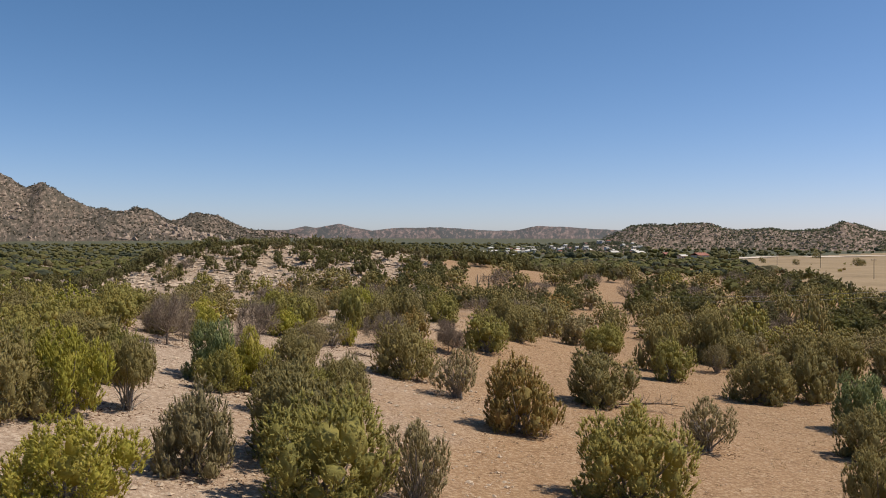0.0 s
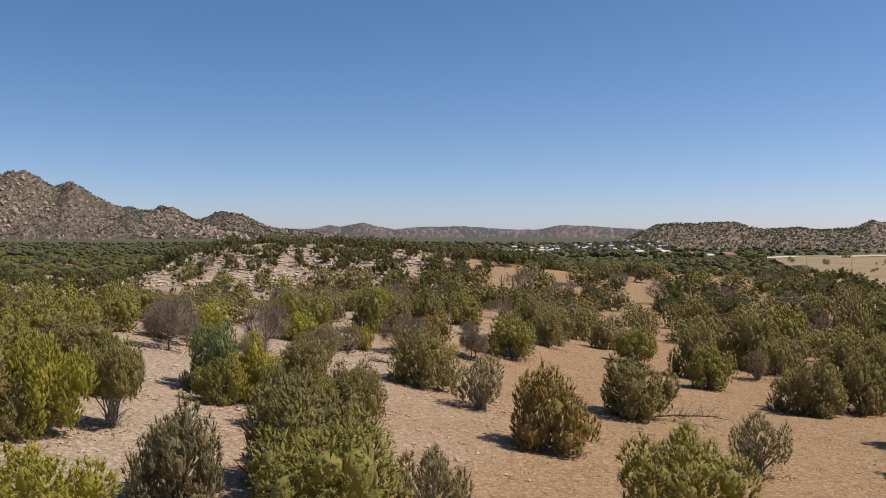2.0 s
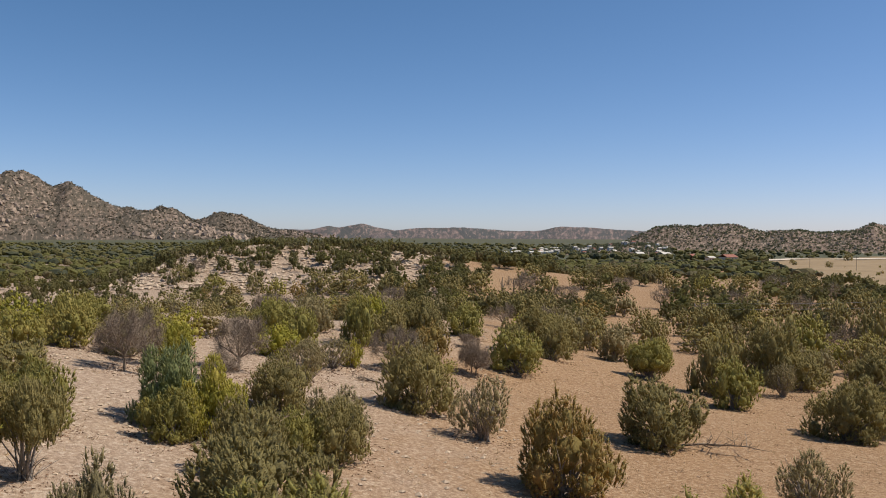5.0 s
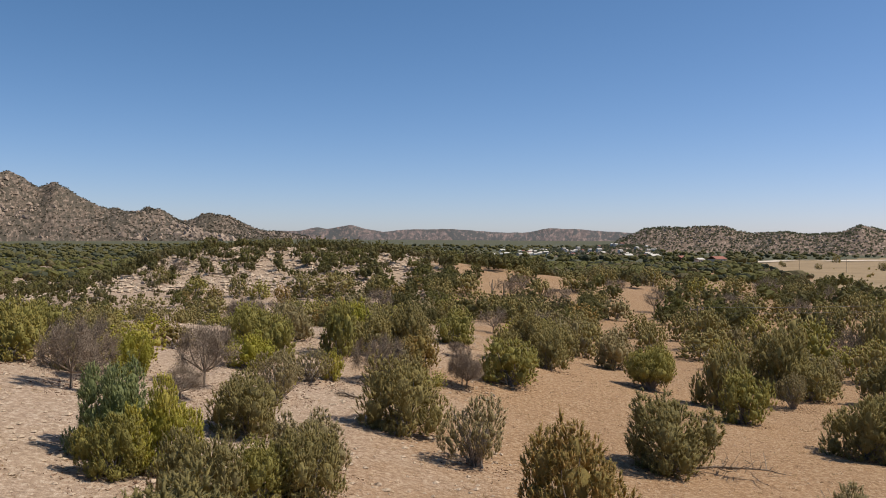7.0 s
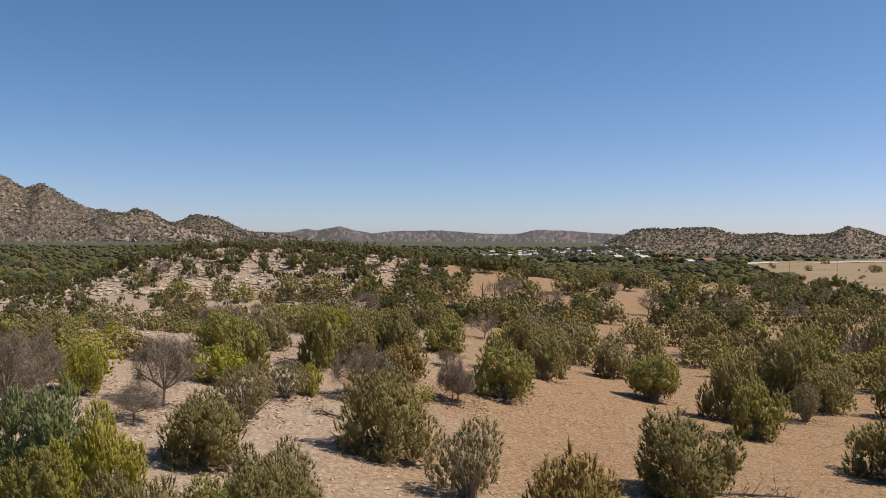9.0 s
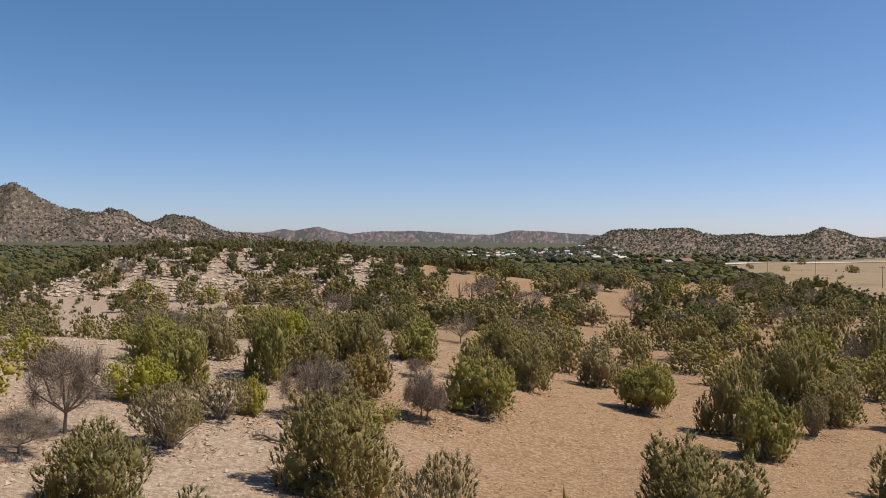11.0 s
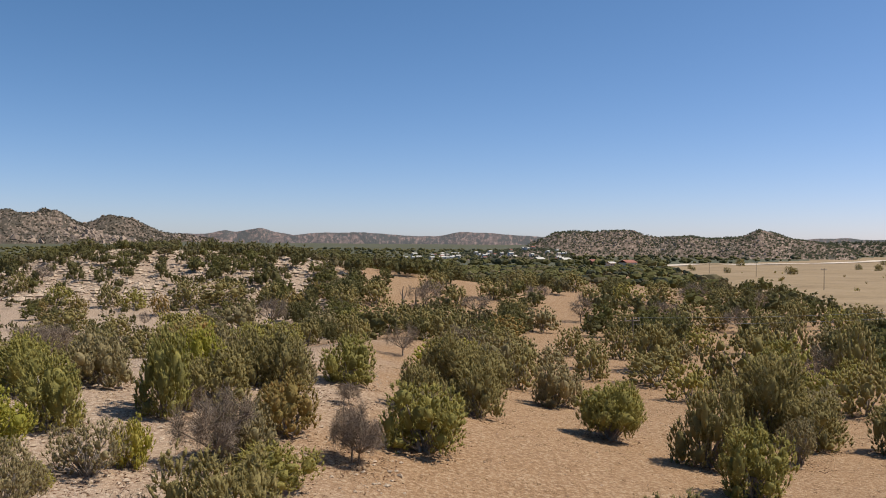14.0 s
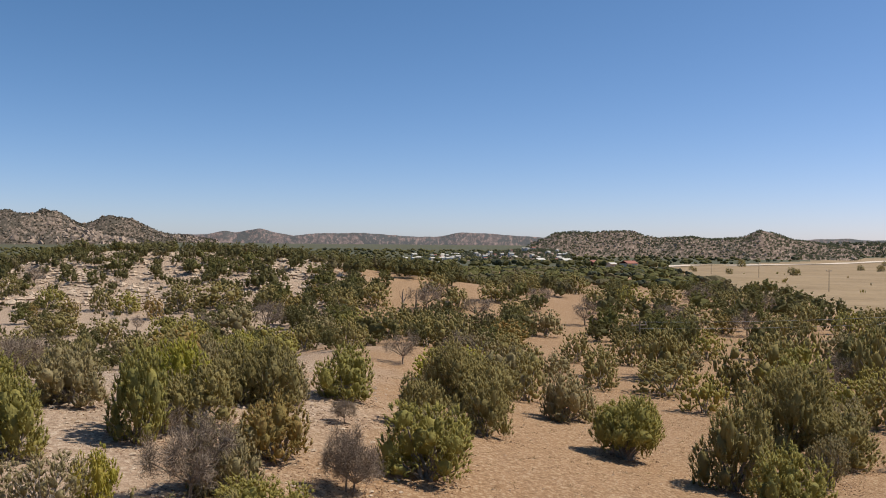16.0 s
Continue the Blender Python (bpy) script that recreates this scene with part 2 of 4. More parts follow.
def build_ground():
    rad = np.concatenate([[0.001], np.arange(0.6, 60, 0.6), 60 * 1.028 ** np.arange(0, 160)])
    rad = rad[rad < 4800]
    ang = np.radians(np.concatenate([np.arange(-180, -50, 4), np.arange(-50, 55, 0.6), np.arange(55, 180, 4)]))
    R, A = np.meshgrid(rad, ang, indexing="ij")
    x, y = R * np.sin(A) + 3, R * np.cos(A) + 8
    z = ground_height(x, y)
    verts = np.stack([x, y, z], -1).reshape(-1, 3)
    n, k = R.shape
    i, j = np.meshgrid(np.arange(n - 1), np.arange(k), indexing="ij")
    jn = (j + 1) % k
    faces = np.stack([i * k + j, i * k + jn, (i + 1) * k + jn, (i + 1) * k + j], -1).reshape(-1, 4)[:, ::-1]
    mid = verts[faces].mean(1)
    ob = new("ground", mesh_from("ground", verts, faces, [SOIL, FIELD, COVER], kind_of_ground(mid[:, 0], mid[:, 1]), True))
    tagged(ob, "dry sandy soil, bare between the shrubs, with a pale grass pasture", "ground", kind="structure")


build_ground()


# ---- far hills ----
def hill(name, label, mat, near, depth, outline, rough, base=-10.0, seed=1, steps=52, craggy=0.34):
    """A range with a skyline of bearings in degrees and rises in thousandths."""
    az, rise = np.array(outline[::2]), np.array(outline[1::2])
    a = np.linspace(az[0], az[-1], int((az[-1] - az[0]) * 9) + 2)
    crest = near + depth * 0.5
    jag = np.array([noise.fractal((v * 1.3, seed * 7.7, 0.5), 0.8, 2.0, 5) for v in a])
    top = np.interp(a, az, rise) * 0.001 * crest + 8.0 - base
    top = np.convolve(np.pad(top, 3, "edge"), np.array([1, 2, 3, 4, 3, 2, 1]) / 16, "valid") * (1 + 0.04 * jag)
    r = np.linspace(0, 1, steps)
    A, Rr = np.meshgrid(np.radians(a), near + depth * r, indexing="ij")
    x, y = Rr * np.sin(A), Rr * np.cos(A)
    shape = np.sin(np.pi * np.clip(r, 0, 1)) ** 1.3
    z = base + top[:, None] * shape[None]
    relief = np.array([noise.fractal((px / rough, 0.4 * py / rough, seed * 3.1), 0.9, 2.1, 4) for px, py in zip(x.ravel(), y.ravel())]).reshape(x.shape)
    ends = np.clip(np.minimum(np.arange(len(a)), np.arange(len(a))[::-1]) / 6.0, 0, 1)[:, None]
    z = z + relief * craggy * top[:, None] * shape[None] * (1 - 0.8 * np.exp(-(((r - 0.5) / 0.05) ** 2)))[None]
    z = base - 6 + (z - base + 6) * ends
    n, k = x.shape
    i, j = np.meshgrid(np.arange(n - 1), np.arange(k - 1), indexing="ij")
    faces = np.stack([i * k + j, (i + 1) * k + j, (i + 1) * k + j + 1, i * k + j + 1], -1).reshape(-1, 4)
    me = mesh_from(name, np.stack([x, y, z], -1).reshape(-1, 3), faces[:, ::-1], [mat], None, True)
    across = np.stack([A * crest, z], -1).reshape(-1, 2)
    me.uv_layers.new(name="face").data.foreach_set("uv", across[faces[:, ::-1].ravel()].astype(np.float32).ravel())
    ob = new(name, me)
    tagged(ob, label, "hill", kind="structure")
    return x, y, z


MOUNT = hill("mountain", "rocky brown mountain with pale granite outcrops", MOUNTAIN, 1900, 1400,
     (-60, 75, -50, 95, -42, 110, -36, 90, -31, 66, -28.9, 57, -28, 55.5, -27.1, 51, -26, 44.3, -25.2, 52, -24.4, 42, -23.3, 31.7, -22.5, 29,
      -21.5, 30.3, -20.6, 28, -18.9, 20, -17.7, 14, -16.4, 8, -14.3, 2, -12.5, -4), 260, craggy=0.36)
BACK_HILLS = hill("mountain_behind", "rounded grey-brown hills behind the mountain foot", MOUNTAIN, 2900, 1100,
     (-24, 20, -22, 24, -20.6, 27, -19.84, 34.4, -18.9, 29.6, -17.9, 19, -17.2, 19.7, -16.1, 26.2, -15, 27, -13.95, 18.7, -12.86, 10.4, -11, 6, -9, 0), 330, seed=2, craggy=0.5)
hill("distant_hills", "low twin hills on the skyline, bluish haze painted into their colour", HAZY_MESA, 3600, 900,
     (-14, 6, -12.1, 9, -10.3, 9.2, -9.2, 13.9, -8.4, 12, -6.9, 16.7, -5.8, 11.4, -4.6, 8, -2, 4), 400, seed=3)
hill("mesa", "flat-topped distant mesa with a reddish face", HAZY_MESA, 3300, 1200,
     (-7, 4, -5.4, 7.5, -3.1, 12.2, -0.8, 13.6, 1.4, 11, 3, 9, 4.8, 9.7, 6, 15, 8.2, 13.6, 10, 10.3, 12, 8, 18, 7, 24, 6, 27, 6, 29, 6.3, 31.2, 6, 32.7, 7, 38, 7, 50, 9), 420, seed=4, steps=30)
RIDGE = hill("ridge", "rocky ridge dotted with dark scrub above the village", HILL, 1150, 420,
     (9.4, -14, 10.1, -8, 10.8, 1.2, 11.5, 5.7, 12.6, 15.4, 14, 16.6, 15.4, 14.6, 17.1, 17, 18.5, 10.6, 19.5, 9.3, 20.8, 11.1, 22.1, 7.8, 23, 9, 24, 9.5, 24.6, 15, 25.2, 21, 25.8, 16, 27, 7, 29, 2, 31, -6), 130, seed=5)
FOOTHILL = hill("foothill", "gentle scrub-covered rise under the village houses", HILL, 900, 420,
     (1, -20, 2.5, -17.5, 4.4, -14.5, 7, -11, 9.5, -7.5, 11, -5, 12.5, -7, 14, -15), 120, seed=8, craggy=0.15)
LOW_RIDGE = hill("low_ridge", "low scrub-covered rise beyond the pasture", HILL, 1500, 500, (24, 0, 27, 2, 29, 3.5, 32, 5.5, 36, 6, 45, 5, 55, 4), 150, seed=6, steps=34)


# ---- shrubs and trees ----
def limbs(rng, tips, sides=5, thick=0.055, low=0.0):
    """Stems that rise from one foot and bend out to the given tips."""
    out = []
    for t in tips:
        foot = np.array([rng.normal(0, 0.10), rng.normal(0, 0.10), -0.12])
        bend = foot * 0.3 + t * np.array([0.35, 0.35, 0.55]) + rng.normal(0, 0.09, 3)
        s = np.linspace(0, 1, 6)[:, None]
        pts = (1 - s) ** 2 * foot + 2 * s * (1 - s) * bend + s * s * t + rng.normal(0, 0.02, (6, 3)) * s
        out.append((pts, thick * rng.uniform(0.6, 1.2) * np.linspace(1.0, 0.18, 6)))
    return out


def ball(level):
    """A unit ball of triangles: 20 or 80 faces."""
    g = (1 + 5 ** 0.5) / 2
    v = np.array([(-1, g, 0), (1, g, 0), (-1, -g, 0), (1, -g, 0), (0, -1, g), (0, 1, g), (0, -1, -g), (0, 1, -g), (g, 0, -1), (g, 0, 1), (-g, 0, -1), (-g, 0, 1)], float)
    f = np.array([(0, 11, 5), (0, 5, 1), (0, 1, 7), (0, 7, 10), (0, 10, 11), (1, 5, 9), (5, 11, 4), (11, 10, 2), (10, 7, 6), (7, 1, 8),
                  (3, 9, 4), (3, 4, 2), (3, 2, 6), (3, 6, 8), (3, 8, 9), (4, 9, 5), (2, 4, 11), (6, 2, 10), (8, 6, 7), (9, 8, 1)])
    v = unit(v)
    for _ in range(level):
        a, b, c = v[f[:, 0]], v[f[:, 1]], v[f[:, 2]]
        tri = np.concatenate([np.stack(q, 1) for q in ((a, a + b, a + c), (a + b, b, b + c), (a + c, b + c, c), (a + b, b + c, a + c))])
        v, back = np.unique(np.round(unit(tri.reshape(-1, 3)), 6), axis=0, return_inverse=True)
        f = back.reshape(-1, 3)
    return v, f


def boughs(rng, h, w, n, low=0.0, skirt=0, even=False):
    """The masses of a crown: centres and radii of n uneven boughs round a middle one, and a skirt of low ones."""
    k = np.arange(n) + 0.5
    up = np.clip(1 - 1.3 * k / n + rng.normal(0, 0.08, n), -0.35, 1)
    phi = k * 2.39996 + rng.normal(0, 0.35, n) + rng.uniform(0, 6)
    side, out = np.sqrt(1 - up ** 2), rng.uniform(0.60, 0.74, n) if even else rng.uniform(0.40, 0.88, n)
    tall = h - low
    c = np.stack([side * np.cos(phi) * out * w / 2, side * np.sin(phi) * out * w / 2, low + tall * (0.36 + 0.50 * up * out)], 1)
    wide = w * rng.uniform(0.09, 0.19, n)
    r = np.stack([wide, wide, tall * rng.uniform(0.16, 0.36, n)], 1)
    a = np.arange(skirt) * 6.2832 / max(skirt, 1) + rng.uniform(0, 6) + rng.normal(0, 0.25, skirt)
    out = rng.uniform(0.5, 0.78, skirt) * w / 2
    c = np.concatenate([c, np.stack([out * np.cos(a), out * np.sin(a), low + tall * rng.uniform(0.10, 0.19, skirt)], 1)])
    wide = w * rng.uniform(0.11, 0.19, skirt)
    r = np.concatenate([r, np.stack([wide, wide, tall * rng.uniform(0.12, 0.2, skirt)], 1)])
    c = np.concatenate([c, [(0, 0, low + tall * 0.42)]])
    r = np.concatenate([r, [(w * 0.30, w * 0.30, tall * 0.36)]])
    return c, r


def on_boughs(rng, c, r, n):
    """Points spread over the outside of the boughs, and the way each one faces."""
    area = r[:, 0] * r[:, 2]
    pts, ways = [], []
    for i, share in enumerate(np.maximum(4, (n * 1.7 * area / area.sum()).astype(int))):
        k = np.arange(share) + 0.5
        up = np.clip(1 - 1.8 * k / share + rng.normal(0, 0.05, share), -0.85, 1)
        phi = k * 2.39996 + rng.normal(0, 0.2, share)
        side = np.sqrt(1 - up ** 2)
        d = np.stack([side * np.cos(phi), side * np.sin(phi), up], 1)
        p = c[i] + d * r[i] * rng.uniform(0.70, 1.10, (share, 1))
        inside = np.zeros(share, bool)
        for j in range(len(c)):
            if j != i:
                inside |= (((p - c[j]) / r[j]) ** 2).sum(1) < 0.78
        pts.append(p[~inside])
        ways.append(d[~inside])
    return np.concatenate(pts), np.concatenate(ways)


def drawn_in(p, h, w, low, foot):
    """Narrows a crown towards its foot and fits it to its height and width."""
    f = np.clip((p[:, 2] - low) / (0.36 * (h - low)), 0, 1)
    p = p.copy()
    p[:, :2] *= (foot + (1 - foot) * f ** 0.8)[:, None]
    return p


def plumes(rng, c, d, length, fat, fuzz, leaf, loose, ratio=0.5):
    """Upright pointed sprays of foliage, each with short leaves standing off it."""
    n = len(c)
    axis = unit(d * np.array([0.42, 0.42, 0.2]) + np.array([0, 0, 0.92]) + rng.normal(0, 0.14, (n, 3)))
    size = length * rng.uniform(0.55, 1.35, n) * np.where(rng.uniform(size=n) < 0.08, 1.5, 1.0)
    a = unit(np.cross(axis, rng.normal(size=(n, 3))))
    b = np.cross(axis, a)
    ang = np.arange(3) * 2 * np.pi / 3
    ring = a[:, None] * np.cos(ang)[None, :, None] + b[:, None] * np.sin(ang)[None, :, None]
    rad = (fat * rng.uniform(0.7, 1.35, n))[:, None, None]
    rows = [(c - axis * 0.5 * size[:, None])[:, None], c[:, None] + ring * rad * rng.uniform(0.75, 1.25, (n, 3, 1)), (c + axis * 0.55 * size[:, None])[:, None]]
    verts = np.concatenate(rows, 1).reshape(-1, 3)
    face = np.array([(0, 2, 1), (0, 3, 2), (0, 1, 3), (1, 2, 4), (2, 3, 4), (3, 1, 4)])
    faces = (face[None] + 5 * np.arange(n)[:, None, None]).reshape(-1, 3)
    if not fuzz:
        return verts, faces
    u = rng.uniform(0, 1, (n, fuzz))
    turn = rng.uniform(0, 6.28, (n, fuzz, 1))
    out = a[:, None] * np.cos(turn) + b[:, None] * np.sin(turn)
    thick = loose * np.interp(u, (0, 0.35, 0.72, 1), (0.6, 1.0, 0.75, 0.15))[..., None] * rng.uniform(0.3, 1.1, (n, fuzz, 1))
    at = c[:, None] + axis[:, None] * ((u - 0.5) * size[:, None])[..., None] + out * thick
    way = axis[:, None] * 0.8 + out * 0.7 + rng.normal(0, 0.4, at.shape)
    return joined((verts, faces), blades(rng, at.reshape(-1, 3), way.reshape(-1, 3), leaf, leaf * ratio))


def crown(rng, h, w, n, count, length, fat, fuzz, leaf, loose, level=1, low=0.0, foot=0.5, fill=0.80, ratio=0.5, skirt=0, even=False):
    """An uneven crown of several boughs set with upright plumes; also the boughs' middles."""
    c, r = boughs(rng, h, w, n, low, skirt, even)
    p, d = on_boughs(rng, c, r, count)
    p = drawn_in(p, h, w, low, foot)
    fit = w / 2 / np.percentile(np.hypot(p[:, 0], p[:, 1]), 96)
    grow = np.array([fit, fit, (h - length * 0.4) / np.percentile(p[:, 2], 99.5)])
    p = p * grow
    p[:, 2] = np.maximum(p[:, 2], 0.05 + length * 0.3)
    meshes = [plumes(rng, p, d, length, fat, fuzz, leaf, loose, ratio)]
    bv, bf = ball(level)
    for ci, ri in zip(c, r):
        if np.mean(ri) < 0.85 * np.median(r):
            continue
        v = drawn_in(ci + bv * ri * fill * (1 + rng.normal(0, 0.14, (len(bv), 1))), h, w, low, foot) * grow
        v[:, 2] = np.maximum(v[:, 2], 0.02)
        meshes.append((v, bf))
    v, f = joined(*meshes)
    v[:, 2] = np.maximum(v[:, 2], 0.02)
    return (v, f), drawn_in(c, h, w, low, foot) * grow


def bare_tree(rng, h, w, twigs):
    """A leafless small tree: limbs that fork to a rounded haze of fine twigs."""
    c, r = boughs(rng, h, w, 9, h * 0.16)
    tips, ways = on_boughs(rng, c, r, 150)
    paths = []
    fork = np.array([0.03, -0.02, h * 0.22])
    paths.append((np.array([(0, 0, -0.1), (0.02, 0.01, h * 0.1), fork]), [0.075, 0.065, 0.055]))
    for ci in c[:-1]:
        bend = fork + (ci - fork) * 0.5 + rng.normal(0, 0.07, 3) - np.array([0, 0, 0.06])
        paths.append((np.stack([fork, bend, ci]), [0.042, 0.032, 0.02]))
    near = np.argmin(((tips[:, None] - c[None, :-1]) ** 2).sum(-1), 1)
    for t, k in zip(tips, near):
        paths.append((np.stack([c[k], (c[k] + t) / 2 + rng.normal(0, 0.05, 3), t]), [0.014, 0.010, 0.005]))
    at = np.repeat(tips, twigs, 0) - np.repeat(ways, twigs, 0) * rng.uniform(0, 0.35, (len(tips) * twigs, 1)) + rng.normal(0, 0.10, (len(tips) * twigs, 3))
    way = np.repeat(ways, twigs, 0) + rng.normal(0, 0.6, at.shape) + np.array([0, 0, 0.35])
    return paths, blades(rng, at, way, 0.24, 0.012)


def joined(*meshes):
    verts, faces, base = [], [], 0
    for v, f in meshes:
        verts.append(v)
        faces.append(f + base)
        base += len(v)
    return np.concatenate(verts), np.concatenate(faces)


LEVELS = {"close": (900, 0.24, 0.034, 12, 0.060, 0.080, 1), "near": (460, 0.26, 0.046, 8, 0.082, 0.09, 1), "mid": (215, 0.26, 0.070, 3, 0.11, 0.11, 0)}


def tree_meshes(kind, seed, detail):
    """Meshes of one tree 2.6 m high and 2.6 m wide: trunk and crown."""
    rng = np.random.default_rng(seed)
    h = w = 2.6
    count, length, fat, fuzz, leaf, loose, level = LEVELS[detail]
    if kind in ("bare", "dead"):
        paths, leaves = bare_tree(rng, h, w, 44 if detail != "mid" else 16)
    else:
        n = {"juniper": 13, "green": 12, "yellow": 11, "blue": 11, "rusty": 14, "grey": 13, "sparse": 13, "open": 11, "dome": 20}[kind] + int(rng.integers(-1, 3))
        low = {"open": 0.75, "sparse": 0.15, "dome": 0.12}.get(kind, 0.0)
        foot = {"sparse": 0.5, "yellow": 0.95, "open": 0.7, "dome": 0.5}.get(kind, rng.uniform(0.8, 1.0))
        thin, fill = {"sparse": (0.62, 0.25), "grey": (0.9, 0.52), "open": (0.85, 0.52), "dome": (1.1, 0.62)}.get(kind, (1.0, 0.40 if detail == "mid" else 0.49))
        leaves, mids = crown(rng, h, w, n, int(count * thin), length, fat, fuzz, leaf, loose, level, low, foot, fill, 0.5, 0 if kind in ("open", "sparse", "dome") else 6, kind == "dome")
        mids = mids if detail != "mid" else mids[:7]
        paths = limbs(rng, mids + rng.normal(0, 0.08, mids.shape), 5, 0.06)
        stems = {"close": 60, "near": 40, "mid": 10}[detail] if kind == "sparse" else {"close": 16, "near": 12, "mid": 0}[detail]
        if stems:
            a, out = rng.uniform(0, 6.28, stems), rng.uniform(0.5, 1.12, stems)
            rise = rng.uniform(0.7, 2.2, stems) if kind == "sparse" else rng.uniform(0.12, 0.8, stems)
            paths += limbs(rng, np.stack([np.cos(a) * out, np.sin(a) * out, rise], 1), 4, 0.028 if kind == "sparse" else 0.022)
    trunk = mesh_from(f"{kind}_stems", *tubes(paths, 5 if detail != "mid" and kind not in ("bare", "dead") else 3), [TWIG if kind in ("bare", "dead") else BARK], None, True)
    return trunk, mesh_from(f"{kind}_crown", *leaves, [LEAVES[kind]], None, True)


LABELS = {
    "juniper": ("juniper_tree", "olive-green juniper with dense upright tufts, on dry soil"),
    "green": ("juniper_tree", "fresh green rounded juniper, on dry soil"),
    "yellow": ("juniper_tree", "yellow-green dense juniper, on pale stony soil"),
    "blue": ("juniper_tree", "blue-green juniper shrub, on pale stony soil"),
    "rusty": ("juniper_tree", "olive juniper with rust-brown tips, on sandy soil"),
    "grey": ("shrub", "dense grey-olive shrub with fine twigs"),
    "sparse": ("shrub", "open grey-green shrub with pale bare stems"),
    "bare": ("bare_tree", "leafless grey-brown small tree with fine twigs"),
    "dome": ("juniper_tree", "rounded olive juniper dome standing alone on sandy soil"),
    "open": ("juniper_tree", "olive juniper with a bare forked trunk, on pale stony soil"),
    "dead": ("dead_shrub", "dead purplish-grey leafless shrub"),
}
VARIANTS = {"juniper": 6, "green": 4, "yellow": 2, "blue": 1, "rusty": 3, "grey": 3, "sparse": 3, "bare": 3, "dead": 2, "open": 2, "dome": 1}
made = {}
planted = []
turns = np.random.default_rng(11)


def plant(kind, x, y, height, width, detail="near"):
    name, label = LABELS[kind]
    detail = "close" if detail == "near" and (y < 41 and x > -13 or width > 3.2) else detail
    pick = int(turns.integers(VARIANTS[kind]))
    key = (kind, pick, detail)
    if key not in made:
        made[key] = tree_meshes(kind, 100 + 17 * pick + len(kind), detail)
    foot = new(name)
    z = float(ground_height(np.array(x), np.array(y)))
    foot.matrix_basis = pose(x, y, z - 0.03, 0, 0, turns.uniform(0, 360)) @ Matrix.Diagonal((width / 2.6, width / 2.6, height / 2.6, 1))
    tagged(foot, label, "tree" if "tree" in name else "shrub", "junipers and shrubs of the scrubland")
    part("trunk", made[key][0], foot)
    part("crown", made[key][1], foot)
    planted.append((x, y))


# trees and shrubs of the near slope: kind, place, height, width
plant("rusty", 2.75, 29.9, 2.7, 2.7)
plant("juniper", 7.0, 38.0, 2.5, 3.3)
plant("dome", 10.7, 56.5, 2.5, 2.8, "close")
plant("green", 13.2, 49.1, 2.6, 2.6)
plant("juniper", 18.7, 59.5, 4.0, 4.1)
plant("sparse", 17.6, 54.4, 1.9, 1.7)
plant("green", 5.0, 22.2, 2.7, 3.2)
plant("sparse", 9.4, 30.3, 2.0, 2.1)
plant("juniper", 16.2, 43.2, 2.8, 3.4)
plant("juniper", 19.6, 45.0, 3.0, 2.9)
plant("juniper", 15.8, 31.6, 2.0, 2.5)
plant("juniper", 12.1, 23.5, 2.0, 1.7)
plant("sparse", 0.6, 34.8, 2.1, 2.1)
plant("juniper", -1.65, 37.4, 2.5, 2.8)
plant("juniper", 5.8, 61.6, 2.5, 3.2)
plant("grey", 9.9, 63, 2.5, 2.6)
plant("juniper", 19, 75.2, 2.4, 4.0, "mid")
plant("juniper", 15.2, 76.5, 2.6, 2.8, "mid")
plant("green", 26, 72.2, 3.9, 4.2, "mid")
plant("grey", 22.6, 62.4, 2.4, 2.8)
plant("juniper", 13.4, 53.2, 3.4, 2.7)
plant("yellow", -6.6, 29.1, 2.2, 1.75)
plant("blue", -8.1, 29.8, 2.2, 1.9)
plant("green", -7.4, 28.2, 1.4, 1.5)
plant("juniper", -5.0, 26.4, 1.9, 1.7)
plant("yellow", -10.9, 38.5, 1.6, 1.4)
plant("bare", -8.5, 38.6, 2.5, 2.0)
plant("bare", -11.3, 34.8, 2.3, 1.9)
plant("bare", -11.2, 36.6, 2.1, 1.5)
plant("juniper", -5.8, 33.6, 1.8, 2.1)
plant("sparse", -6.0, 38.7, 1.6, 1.9)
plant("grey", -3.6, 30.9, 1.6, 1.9)
plant("green", -4.3, 28.2, 1.4, 1.6)
plant("dead", -8.6, 36.4, 1.1, 1.7)
plant("yellow", -8.1, 43, 1.5, 2.1)
plant("yellow", -9.9, 22.3, 2.4, 2.3)
plant("green", -12.0, 24.4, 2.0, 2.2)
plant("open", -8.8, 23.7, 2.1, 1.6)
plant("green", -10.4, 27.0, 1.8, 1.9)
plant("grey", -5.7, 19.4, 2.2, 1.9)
plant("juniper", -3.7, 21.6, 2.5, 3.1)
plant("juniper", -3.4, 29, 1.7, 1.8)
plant("yellow", -7.1, 16.2, 1.8, 2.5)
plant("sparse", -0.6, 19.3, 2.0, 1.7)
plant("juniper", -11, 21.2, 2.3, 2.5)
plant("juniper", -12.2, 29, 1.7, 2.8)
plant("juniper", -12.5, 25.8, 1.6, 2.2)
plant("green", -2.6, 18.6, 2.6, 3.3)
plant("green", -7.6, 45.8, 2.1, 2.1)
plant("sparse", -5.5, 42.2, 1.4, 1.7)
plant("yellow", -4.9, 43.4, 1.3, 1.0)
plant("yellow", -6.2, 41, 0.6, 0.8)
plant("green", -5.3, 48.3, 2.7, 2.1)
plant("bare", -3.1, 44.4, 2.1, 2.1)
plant("grey", -2.5, 45.2, 1.8, 2.0)
plant("green", -1.6, 43.6, 1.2, 2.2)
plant("dead", -4.6, 49.1, 1.0, 1.1)
plant("rusty", -1.7, 48.4, 1.9, 2.3)
